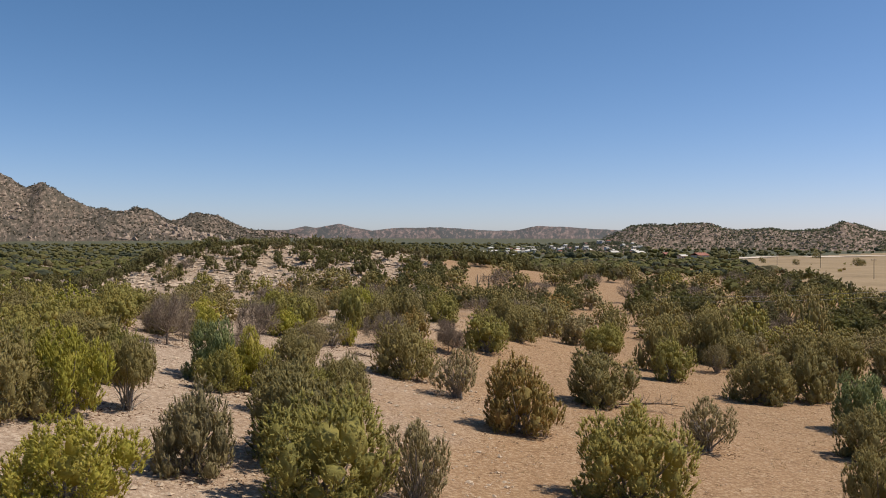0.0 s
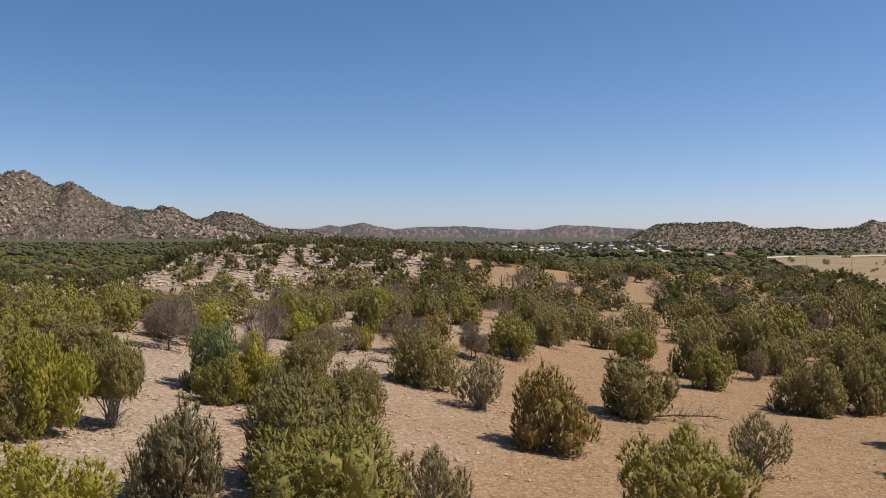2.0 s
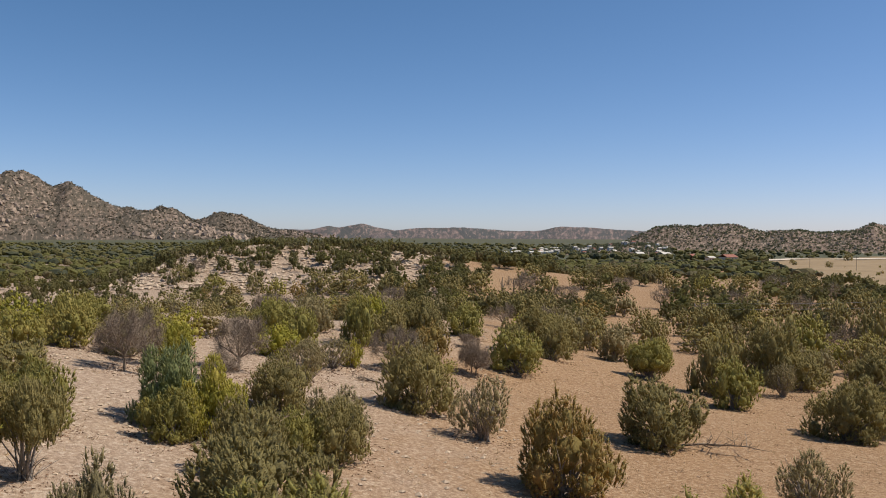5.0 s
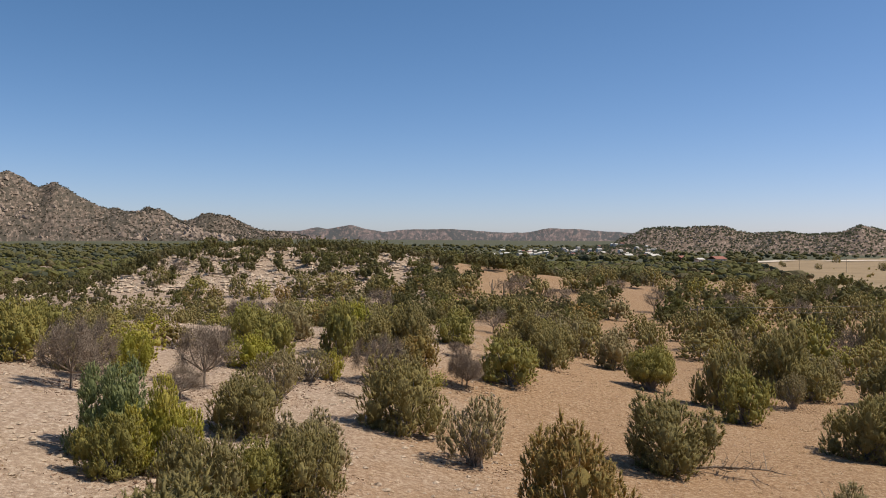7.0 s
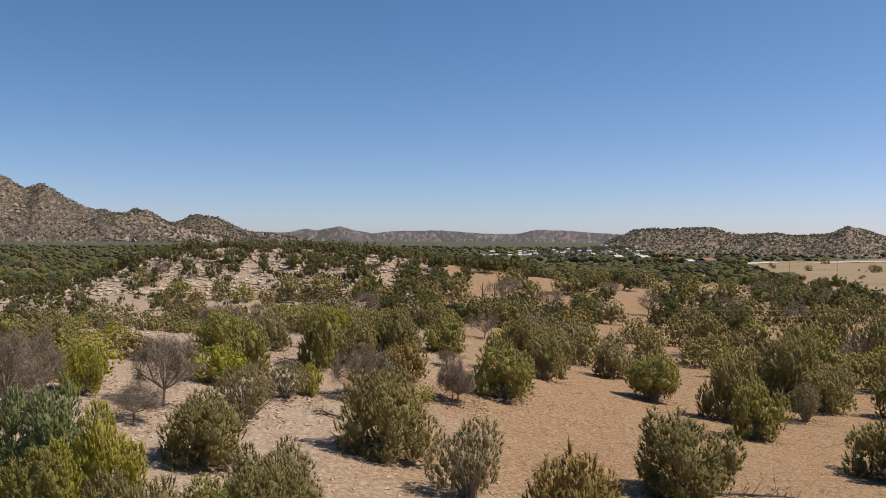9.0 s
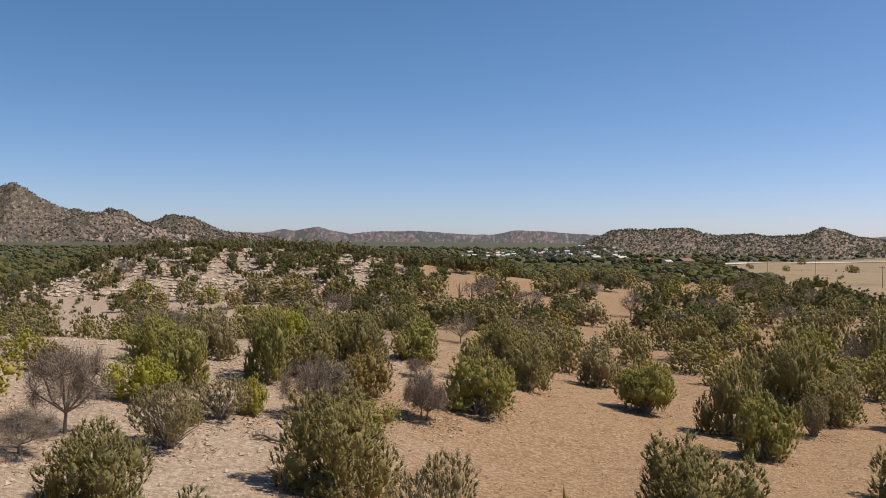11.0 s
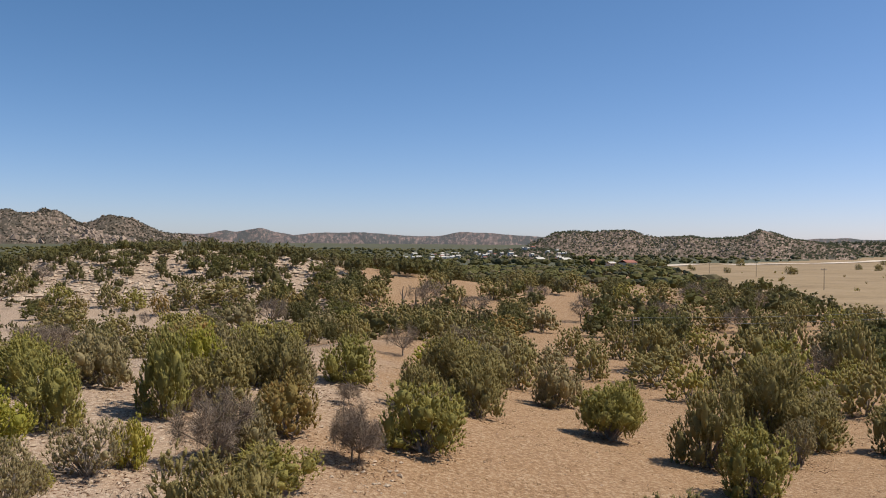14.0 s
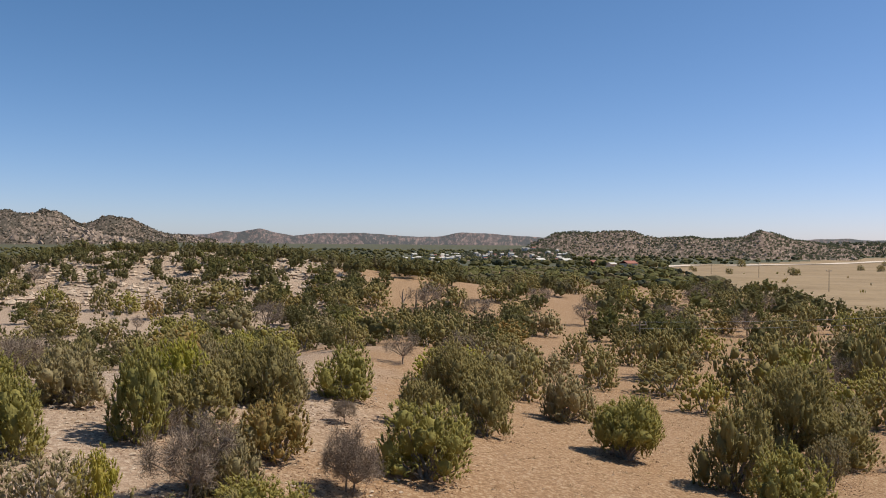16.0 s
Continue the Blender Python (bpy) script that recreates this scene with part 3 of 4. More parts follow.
plant("bare", 0.3, 46.7, 1.9, 1.3)
plant("dead", 0.5, 46.6, 1.5, 1.5)
plant("green", 2.5, 49.0, 2.3, 2.7)
plant("juniper", 5.0, 55.5, 2.4, 2.4)
plant("green", 0.1, 56.2, 2.1, 2.7)
plant("dead", 0.1, 52.8, 0.9, 0.9)
plant("juniper", -3.4, 53.6, 2.0, 2.1)
plant("grey", -2, 54.1, 1.7, 1.8)
plant("yellow", -5.1, 52.5, 2.2, 2.1)
plant("grey", -4.5, 54, 2.1, 2.0)
plant("bare", -10.9, 54.4, 1.8, 2.3)
plant("juniper", -8.5, 52.5, 1.8, 2.0)
plant("yellow", -10.1, 50.4, 1.6, 1.4)
plant("juniper", -26.9, 95.6, 2.3, 3.2, "mid")
plant("rusty", -35.3, 121.3, 2.0, 1.5, "mid")
plant("juniper", -28.4, 109.2, 2.5, 4.7, "mid")
plant("rusty", -31.5, 121.2, 2.5, 2.5, "mid")
plant("green", -36, 128.3, 2.7, 3.4, "mid")
plant("juniper", -43.7, 136.4, 2.5, 2.9, "mid")
plant("juniper", -29.8, 127.2, 3.0, 3.0, "mid")
plant("juniper", -22.7, 104.6, 2.3, 3.7, "mid")
plant("green", -26.5, 126.1, 2.6, 4.0, "mid")
plant("bare", -43, 142.1, 2.7, 3.0, "mid")
plant("bare", -22.3, 113.4, 1.7, 1.6, "mid")
plant("rusty", -22.6, 121.9, 2.7, 2.5, "mid")
plant("green", -17.3, 103.7, 2.6, 3.6, "mid")
plant("juniper", -20.7, 127.7, 3.5, 5.1, "mid")
plant("juniper", -17.3, 129.5, 3.4, 6.2, "mid")
plant("bare", -14.7, 107.7, 2.6, 3.8, "mid")
plant("grey", -12, 109.6, 3.5, 5.0, "mid")
plant("bare", -9.4, 114.1, 3.7, 4.1, "mid")
plant("green", -14.7, 101.1, 3.0, 3.8, "mid")
plant("juniper", -15.4, 87.5, 2.7, 3.5, "mid")
plant("juniper", -7, 58.7, 1.5, 2.0)
plant("juniper", -6.6, 65.8, 1.6, 2.5)
plant("green", -5.3, 65.9, 1.7, 2.8)
plant("green", -3.7, 68.7, 1.8, 2.7, "mid")
plant("juniper", -4.2, 95.3, 2.4, 2.8, "mid")
plant("juniper", -11.3, 130.1, 3.1, 3.6, "mid")
plant("rusty", -7.9, 124.5, 3.0, 4.0, "mid")
plant("grey", -3.5, 105.9, 3.1, 3.4, "mid")
plant("rusty", -5.8, 135.4, 2.4, 3.1, "mid")
plant("juniper", -1.9, 128.8, 3.2, 4.7, "mid")
plant("juniper", 1.9, 133.8, 3.4, 5.0, "mid")
plant("green", 0, 103.2, 2.9, 3.9, "mid")
plant("juniper", 2.7, 99.9, 3.0, 4.3, "mid")
plant("bare", 3, 76.2, 2.2, 2.4, "mid")
plant("juniper", 5.5, 91.9, 2.9, 3.6, "mid")
plant("juniper", 7.4, 90.2, 3.2, 3.8, "mid")
plant("yellow", 4.5, 70.2, 1.9, 2.8, "mid")
plant("grey", 4.1, 65.5, 1.7, 1.9)
plant("juniper", 5.5, 65, 2.2, 2.6)
plant("grey", 7.5, 67.6, 2.8, 2.9, "mid")
plant("grey", 11, 79.2, 2.2, 2.1, "mid")
plant("rusty", 12.2, 97.6, 2.7, 5.2, "mid")
plant("bare", 8.4, 132.1, 3.9, 5.2, "mid")
plant("juniper", 12.4, 132.6, 3.1, 3.8, "mid")
plant("juniper", 10.3, 147.4, 3.0, 4.3, "mid")
plant("bare", 14.3, 127.5, 3.0, 4.9, "mid")
plant("juniper", 18.5, 125.4, 2.9, 4.2, "mid")
plant("juniper", 18.8, 143.5, 3.1, 4.8, "mid")
plant("grey", 19.8, 113.5, 3.1, 3.8, "mid")
plant("bare", 24.6, 139.7, 3.6, 4.3, "mid")
plant("juniper", 27.1, 163.6, 3.4, 5.2, "mid")
plant("grey", 13.4, 80.3, 1.8, 2.3, "mid")
plant("juniper", 17.5, 91.4, 2.5, 2.8, "mid")
plant("bare", 27.1, 125.7, 3.6, 3.9, "mid")
plant("juniper", 38.5, 176.8, 4.1, 5.7, "mid")
plant("juniper", 33.3, 143.9, 3.3, 3.7, "mid")
plant("juniper", 17, 82.5, 2.6, 2.5, "mid")
plant("juniper", 21.8, 91.6, 3.0, 3.0, "mid")
plant("juniper", 29.6, 114.6, 2.6, 3.4, "mid")
plant("juniper", 21.6, 83, 4.1, 4.0, "mid")
plant("grey", 25.5, 88, 2.2, 2.2, "mid")
plant("bare", 35.8, 122.1, 3.7, 4.8, "mid")
plant("juniper", 37.7, 117.5, 3.7, 5.3, "mid")
plant("green", 30.6, 97.2, 2.6, 3.1, "mid")
plant("rusty", 41.4, 119.1, 2.7, 3.4, "mid")
plant("bare", 43.4, 116.9, 3.1, 4.0, "mid")
plant("green", 40.2, 148.6, 3.6, 5.1, "mid")
plant("juniper", 49, 158.6, 3.7, 5.5, "mid")
plant("bare", 52.8, 153.8, 3.9, 6.1, "mid")
plant("juniper", 56.5, 149.8, 3.5, 4.8, "mid")
plant("juniper", 25.5, 76.1, 4.3, 4.7, "mid")
plant("juniper", 23.6, 76.9, 3.0, 2.6, "mid")
plant("green", 19, 69.4, 2.3, 2.6, "mid")
plant("juniper", 38.5, 94.9, 4.2, 3.1, "mid")
plant("bare", 31.6, 78.1, 2.9, 3.6, "mid")
plant("grey", 40.7, 93.5, 3.5, 3.6, "mid")
plant("juniper", 33.9, 77.5, 5.1, 3.4, "mid")
plant("green", 28.4, 78.6, 3.6, 3.0, "mid")
plant("juniper", 19.9, 57.6, 2.4, 3.1)
plant("juniper", 44.6, 112.8, 3.1, 3.7, "mid")
plant("bare", 57, 139.6, 3.5, 4.1, "mid")
plant("juniper", 52.5, 121.7, 3.7, 4.1, "mid")
plant("green", 52.7, 112.3, 3.4, 4.3, "mid")
plant("juniper", 58.8, 117.5, 3.3, 3.9, "mid")
plant("juniper", -4, 50.3, 2.0, 2.4)
plant("green", -9.4, 48.8, 1.8, 2.2)
plant("grey", 2.9, 50.6, 1.7, 2.0)
plant("blue", 18.2, 36.8, 2.5, 2.3)
plant("juniper", 25.6, 54.9, 3.1, 3.4)
plant("juniper", 28.0, 52.7, 3.0, 2.9)
plant("juniper", 23.8, 57.2, 2.8, 2.8)
plant("grey", -7.9, 51.1, 2.0, 2.2)
plant("juniper", -2.3, 53.6, 2.3, 2.2)
plant("juniper", 4.6, 62.7, 2.9, 3.3)
plant("juniper", 9.0, 68.3, 2.7, 2.8, "mid")
plant("juniper", 21.9, 83.7, 3.6, 3.4, "mid")
plant("juniper", 27.9, 66.6, 2.9, 3.4, "mid")
plant("bare", 29.5, 75.6, 2.4, 2.0, "mid")
plant("juniper", 2.6, 54.3, 2.0, 1.9)
plant("juniper", 9.8, 72.7, 2.6, 3.0, "mid")


# ---- woodland beyond ----
# open lanes of bare soil between the trees: from, to, half width
LANES = ((10, 64, 19, 110, 1.9), (20, 106, 31, 155, 2.0), (33, 144, 60, 250, 2.8), (-2, 50, -4, 100, 1.0), (6, 122, 9, 155, 2.5),
         (13, 120, 22, 190, 2.4), (14, 58, 24, 103, 2.5), (17, 64, 26, 89, 3.2), (42, 146, 70, 240, 1.8), (45, 144, 70, 215, 1.6),
         (1.3, 52, 2.5, 84, 1.3), (29, 88, 41, 119, 1.7), (33, 83, 50, 117, 1.2), (2, 95, 2, 136, 1.8), (-29, 92, -42, 120, 1.3),
         (-24, 104, -31, 128, 1.4), (-21, 110, -29, 141, 1.7), (-30, 100, -42, 129, 0.9), (-39, 112, -51, 141, 1.2), (-20, 104, -29, 137, 0.8),
         (-24, 104, -36, 139, 0.8))


def wooded(x, y, rng):
    """How thickly trees stand, from 0 to 1."""
    p = 1.0 + 0.4 * wobble(x, y, 13, 7.0) + 0.2 * wobble(x, y, 5, 9.0)
    face = np.exp(-(((x + 34) / 26) ** 2) - ((y - 150) / 22) ** 2)
    p = p * (1 - 0.2 * face)
    p = np.clip(p, 0.5, 1)
    for ax, ay, bx, by, half in LANES:
        s = np.clip(((x - ax) * (bx - ax) + (y - ay) * (by - ay)) / ((bx - ax) ** 2 + (by - ay) ** 2), 0, 1)
        p = np.where(np.hypot(x - ax - s * (bx - ax), y - ay - s * (by - ay)) < half + 0.7, 0, p)
    p = np.where(in_field(x, y), 0.0, p)
    return rng.uniform(size=x.shape) < p


def growth(x, y):
    """How tall trees grow: low bushes on the flat before the mound, small trees on it."""
    low = smooth(8, 18, -x) * smooth(48, 66, y) * (1 - smooth(132, 150, y))
    on_mound = np.exp(-(((x + 36) / 34) ** 2) - ((y - 160) / 28) ** 2)
    return 1 - 0.45 * low - 0.32 * on_mound


def scatter(rng, r0, r1, spacing, a0=-36, a1=44):
    """Evenly spread places in a sector: a shaken grid, thinned where the ground lies open."""
    g = np.arange(-r1, r1, spacing)
    gx, gy = np.meshgrid(g, np.arange(0, r1, spacing))
    x = (gx + rng.uniform(-0.42, 0.42, gx.shape) * spacing).ravel()
    y = (gy + rng.uniform(-0.42, 0.42, gx.shape) * spacing).ravel()
    r, a = np.hypot(x, y), np.degrees(np.arctan2(x, y))
    keep = (r > r0) & (r < r1) & (a > a0) & (a < a1)
    x, y = x[keep], y[keep]
    keep = wooded(x, y, rng)
    return x[keep], y[keep]


rng = np.random.default_rng(17)
for k in range(64):
    bx, by = float(rng.uniform(-34, -12)), float(rng.uniform(24, 66))
    if abs(math.degrees(math.atan2(bx, by))) > 36 or any(abs(px - bx) < 1.5 and abs(py - by) < 1.5 for px, py in planted):
        continue
    plant(str(rng.choice(["juniper", "yellow", "green", "juniper", "rusty", "sparse"])), bx, by, float(rng.uniform(1.1, 1.9)) * (1 if by < 44 else 0.75), float(rng.uniform(1.5, 2.5)), "near" if by < 42 else "mid")
for k in range(60):
    bx, by = float(rng.uniform(-23, -11)), float(rng.uniform(31, 54))
    if any(abs(px - bx) < 1.3 and abs(py - by) < 1.3 for px, py in planted):
        continue
    plant(str(rng.choice(["juniper", "yellow", "green", "green", "rusty"])), bx, by, float(rng.uniform(1.0, 1.7)) * (1 if by < 44 else 0.75), float(rng.uniform(1.6, 2.5)), "near" if by < 38 else "mid")

rng = np.random.default_rng(5)
kinds = ["juniper"] * 5 + ["green"] * 3 + ["yellow"] + ["rusty"] + ["sparse"] * 2 + ["bare"] * 2
x, y = scatter(rng, 34, 125, 3.5)
order = np.argsort(np.hypot(x, y))
far_left = []
count = 0
for i in order:
    near_rows = [(px, py) for px, py in planted if math.hypot(px - x[i], py - y[i]) < 2.3]
    if near_rows or (-12.5 + 0.1 * (y[i] - 40) < x[i] < 36 and y[i] < 62):
        continue
    if count < 110:
        plant(str(rng.choice(kinds)), float(x[i]), float(y[i]), *(float(rng.uniform(a, b)) * float(growth(x[i], y[i])) for a, b in ((1.7, 2.6), (2.2, 3.3))), "mid")
        count += 1
    else:
        far_left.append((x[i], y[i]))


def far_shapes(count, fuzz, leaf, n=6):
    """A few light tree shapes for the far stands, each a block of leaf triangles."""
    out = []
    for k in range(n):
        rng = np.random.default_rng(900 + k)
        if count:
            v, f = crown(rng, 2.6, 2.6, 8 if count > 40 else 4, count, leaf * 1.45, leaf * 0.62, fuzz, leaf * 0.9, leaf * 0.8, 0, 0.0, 0.95, 0.54 if count > 40 else 0.62, 0.6, 2 if count > 40 else 0)[0]
        else:
            bv, bf = ball(0)
            c, r = boughs(rng, 2.6, 2.6, 2)
            v, f = joined(*((np.maximum(ci + bv * ri * 1.1 * (1 + rng.normal(0, 0.16, (12, 1))), (-9, -9, 0)), bf) for ci, ri in zip(c, r)))
        out.append(v[f])
    return out


def stand(name, label, xs, ys, tall, wide, tufts, per, leaf, mats, seed):
    """Many far trees as one mesh of leaf clumps."""
    rng = np.random.default_rng(seed)
    shapes = far_shapes(tufts, per, leaf)
    z = ground_height(xs, ys)
    verts, index = [], []
    n = len(xs)
    size = rng.uniform(0.5, 1.2, n) * growth(xs, ys)
    h, w = tall * size * rng.uniform(0.85, 1.15, n) / 2.5, wide * size * rng.uniform(0.85, 1.2, n) / 2.4
    turn, pick, mat = rng.uniform(0, 6.28, n), rng.integers(len(shapes), size=n), rng.choice(len(mats), n, p=[0.66, 0.2, 0.14])
    for k, shape in enumerate(shapes):
        mine = np.flatnonzero(pick == k)
        c, q = np.cos(turn[mine])[:, None, None], np.sin(turn[mine])[:, None, None]
        v = np.stack([(shape[None, ..., 0] * c - shape[None, ..., 1] * q) * w[mine][:, None, None] + xs[mine][:, None, None],
                      (shape[None, ..., 0] * q + shape[None, ..., 1] * c) * w[mine][:, None, None] + ys[mine][:, None, None],
                      shape[None, ..., 2] * h[mine][:, None, None] + z[mine][:, None, None]], -1)
        verts.append(v.reshape(-1, 3))
        index.append(np.repeat(mat[mine], len(shape)))
    verts = np.concatenate(verts)
    ob = new(name, mesh_from(name, verts, np.arange(len(verts)).reshape(-1, 3), mats, np.concatenate(index), True))
    tagged(ob, label, "woodland", kind="stuff")


fx, fy = np.array(far_left).T
FAR_MATS = [SCRUB, SCRUB_GREEN, SCRUB_GREY]
x2, y2 = scatter(rng, 125, 230, 5.1)
stand("juniper_thicket", "olive juniper scrub with pale soil between the bushes", fx, fy, 2.6, 3.3, 80, 7, 0.16, FAR_MATS, 20)
x5, y5 = scatter(rng, 88, 200, 3.7, -34, -3)
low = growth(x5, y5) < 0.8
x5, y5 = x5[low], y5[low]
stand("low_bushes", "small yellow-green bushes on pale soil before the mound", x5, y5, 2.5, 3.0, 18, 2, 0.21, FAR_MATS, 25)
bx, by = rng.uniform(-58, -14, 330), rng.uniform(84, 144, 330)
stand("small_bushes", "knee-high yellow-green bushes on pale bare soil", bx, by, 1.5, 1.6, 14, 2, 0.26, FAR_MATS, 26)
x6, y6 = scatter(rng, 120, 215, 3.3, -34, 8)
steep = (ground_height(x6, y6) > -0.2) & (rng.uniform(size=x6.shape) < 0.62) & (x6 > -66)
x2, y2 = np.concatenate([x2, x6[steep]]), np.concatenate([y2, y6[steep]])
stand("scrub_woodland", "olive scrub woodland with bare soil between the trees", x2, y2, 2.7, 3.2, 20, 6, 0.25, FAR_MATS, 21)
VALLEY_MATS = [SCRUB_GREEN, SCRUB_GREY, DARK_SCRUB]
x3, y3 = scatter(rng, 230, 520, 6.0)
stand("valley_woodland", "dense dark green woodland on the valley floor", x3, y3, 2.7, 5.0, 0, 0, 0.0, VALLEY_MATS, 22)
x4, y4 = scatter(rng, 520, 1500, 21, -36, 42)
stand("distant_woodland", "far dark green scrub across the valley", x4, y4, 4.6, 9.0, 0, 0, 0.0, [SCRUB, DARK_SCRUB, SCRUB_GREEN], 23)


def on_slope(grid, n, seed, low=0.06, high=0.56):
    """Random places on a hill's near face."""
    rng = np.random.default_rng(seed)
    gx, gy, gz = grid
    i = rng.uniform(2, gx.shape[0] - 3, n)
    j = rng.uniform(low, high, n) * (gx.shape[1] - 1)
    a, b, u, v = i.astype(int), j.astype(int), i % 1, j % 1
    return [g[a, b] * (1 - u) * (1 - v) + g[a + 1, b] * u * (1 - v) + g[a, b + 1] * (1 - u) * v + g[a + 1, b + 1] * u * v for g in (gx, gy, gz)]


def slope_scrub(name, label, grid, n, size, seed, mats):
    """Low dark bushes dotted over a far slope, as one mesh."""
    rng = np.random.default_rng(seed + 50)
    x, y, z = on_slope(grid, n, seed)
    leaves = 9
    d = unit(rng.normal(size=(n, leaves, 3)))
    d[..., 2] = np.abs(d[..., 2])
    s = size * rng.uniform(0.5, 1.3, n)
    at = np.stack([x, y, z], 1)[:, None] + d * s[:, None, None] * np.array([0.42, 0.42, 0.5]) * rng.uniform(0.5, 1, (n, leaves, 1))
    way = d + rng.normal(0, 0.6, d.shape) + np.array([0, 0, 0.3])
    verts, faces = blades(rng, at.reshape(-1, 3), way.reshape(-1, 3), size * 0.6, size * 0.55)
    ob = new(name, mesh_from(name, verts, faces, mats))
    tagged(ob, label, "scrub", kind="stuff")


slope_scrub("ridge_scrub", "dark juniper scrub dotted over the rocky ridge", RIDGE, 2900, 2.7, 31, [DARK_SCRUB])
slope_scrub("low_ridge_scrub", "dark scrub over the low rise", LOW_RIDGE, 1500, 5.5, 32, [DARK_SCRUB])


# ---- stones, litter and fallen branches ----
def outcrops(name, label, grid, n, small, large, mat, seed, low=0.05, high=0.5):
    """Pale boulders in clusters over a far slope, as one mesh."""
    rng = np.random.default_rng(seed)
    x, y, z = on_slope(grid, n * 3, seed, low, high)
    lumps = np.array([noise.fractal((px / 230, py / 330, 4.2), 0.8, 2.1, 4) for px, py in zip(x, y)])
    pick = np.argsort(-lumps - rng.normal(0, 0.09, len(x)))[:n]
    x, y, z = x[pick], y[pick], z[pick]
    size = small + (large - small) * rng.uniform(0, 1, n) ** 2.5
    bv, bf = ball(0)
    v = bv[None] * size[:, None, None] * rng.uniform(0.6, 1.25, (n, 12, 1)) * rng.uniform(0.6, 1.3, (n, 1, 3)) * (1, 1, 0.9)
    v += np.stack([x, y, z + size * 0.15], 1)[:, None]
    faces = (bf[None] + 12 * np.arange(n)[:, None, None]).reshape(-1, 3)
    tagged(new(name, mesh_from(name, v.reshape(-1, 3), faces, [mat])), label, "rocks", kind="stuff")


def stones(name, label, n, box, small, large, mat, seed):
    rng = np.random.default_rng(seed)
    x0, x1, y0, y1 = box
    x, y = rng.uniform(x0, x1, n), y0 + (y1 - y0) * rng.uniform(0, 1, n) ** 1.3
    size = small + (large - small) * rng.uniform(0, 1, n) ** 5
    kernel = np.array([(1, 0, 0), (0, 1, 0), (-1, 0, 0), (0, -1, 0), (0.2, 0.1, 0.5), (0, 0, -0.6)], float)
    sides = np.array([(0, 1, 4), (1, 2, 4), (2, 3, 4), (3, 0, 4), (1, 0, 5), (2, 1, 5), (3, 2, 5), (0, 3, 5)])
    v = kernel[None] * rng.uniform(0.6, 1.3, (n, 6, 3)) * size[:, None, None]
    turn = rng.uniform(0, 6.28, n)
    c, s = np.cos(turn)[:, None], np.sin(turn)[:, None]
    v = np.stack([v[..., 0] * c - v[..., 1] * s, v[..., 0] * s + v[..., 1] * c, v[..., 2]], -1)
    v += np.stack([x, y, ground_height(x, y) + size * 0.15], 1)[:, None]
    faces = (sides[None] + 6 * np.arange(n)[:, None, None]).reshape(-1, 3)
    tagged(new(name, mesh_from(name, v.reshape(-1, 3), faces, [mat])), label, "stones", kind="stuff")


slope_scrub("mountain_scrub", "dark scrub over the mountain's face, greyed by haze put into its colour", MOUNT, 4600, 4.6, 33, [HAZY_SCRUB])
slope_scrub("back_hill_scrub", "dark scrub over the rounded hills behind the mountain, distance haze in its colour", BACK_HILLS, 1500, 6.0, 34, [HAZY_SCRUB])
slope_scrub("foothill_scrub", "dark scrub between the village houses", FOOTHILL, 900, 3.6, 35, [DARK_SCRUB])
GRANITE = plain("pale_granite", (0.335, 0.252, 0.19), 0.9, 0.3, 0.08)
outcrops("mountain_rocks", "pale granite boulders and outcrops on the mountain", MOUNT, 1900, 2.5, 10.0, GRANITE, 36)
outcrops("back_hill_rocks", "pale granite boulders on the hills behind the mountain", BACK_HILLS, 500, 2.5, 8.0, GRANITE, 37)
outcrops("ridge_rocks", "pale boulders among the scrub of the ridge", RIDGE, 500, 1.0, 3.0, GRANITE, 38)
STONE = plain("pale_stone", (0.48, 0.37, 0.27), 0.9, 0.3, 2.0)
CLOD = plain("hard_clods", (0.47, 0.33, 0.22), 0.95, 0.5, 2.0)
STRAW = plain("dry_straw", (0.42, 0.30, 0.16), 0.9, 0.3, 4.0)
LITTER = plain("brown_litter", (0.20, 0.115, 0.07), 0.95, 0.35, 3.0)
stones("gravel", "pale limestone gravel and pebbles on the slope", 7500, (-18, 2, 14, 66), 0.025, 0.13, STONE, 41)
stones("mound_rocks", "pale limestone rocks on the face of the mound", 7000, (-66, 0, 130, 176), 0.12, 0.75, STONE, 45)
stones("pebbles", "scattered small pebbles on the sandy soil", 7000, (-2, 26, 18, 68), 0.018, 0.065, CLOD, 42)


def tussocks(name, label, n, box, size, mat, seed, lean=0.7):
    """Short dry stalks and twigs lying and standing on the soil."""
    rng = np.random.default_rng(seed)
    x0, x1, y0, y1 = box
    cx, cy = rng.uniform(x0, x1, n), rng.uniform(y0, y1, n)
    per = 9
    x = np.repeat(cx, per) + rng.normal(0, size * 0.5, n * per)
    y = np.repeat(cy, per) + rng.normal(0, size * 0.5, n * per)
    at = np.stack([x, y, ground_height(x, y) - 0.01], 1)
    way = rng.normal(0, lean, at.shape)
    way[:, 2] = np.abs(way[:, 2]) * 0.5 + 0.35
    tagged(new(name, mesh_from(name, *blades(rng, at, way, size, size * 0.12), [mat])), label, "dry grass", kind="stuff")


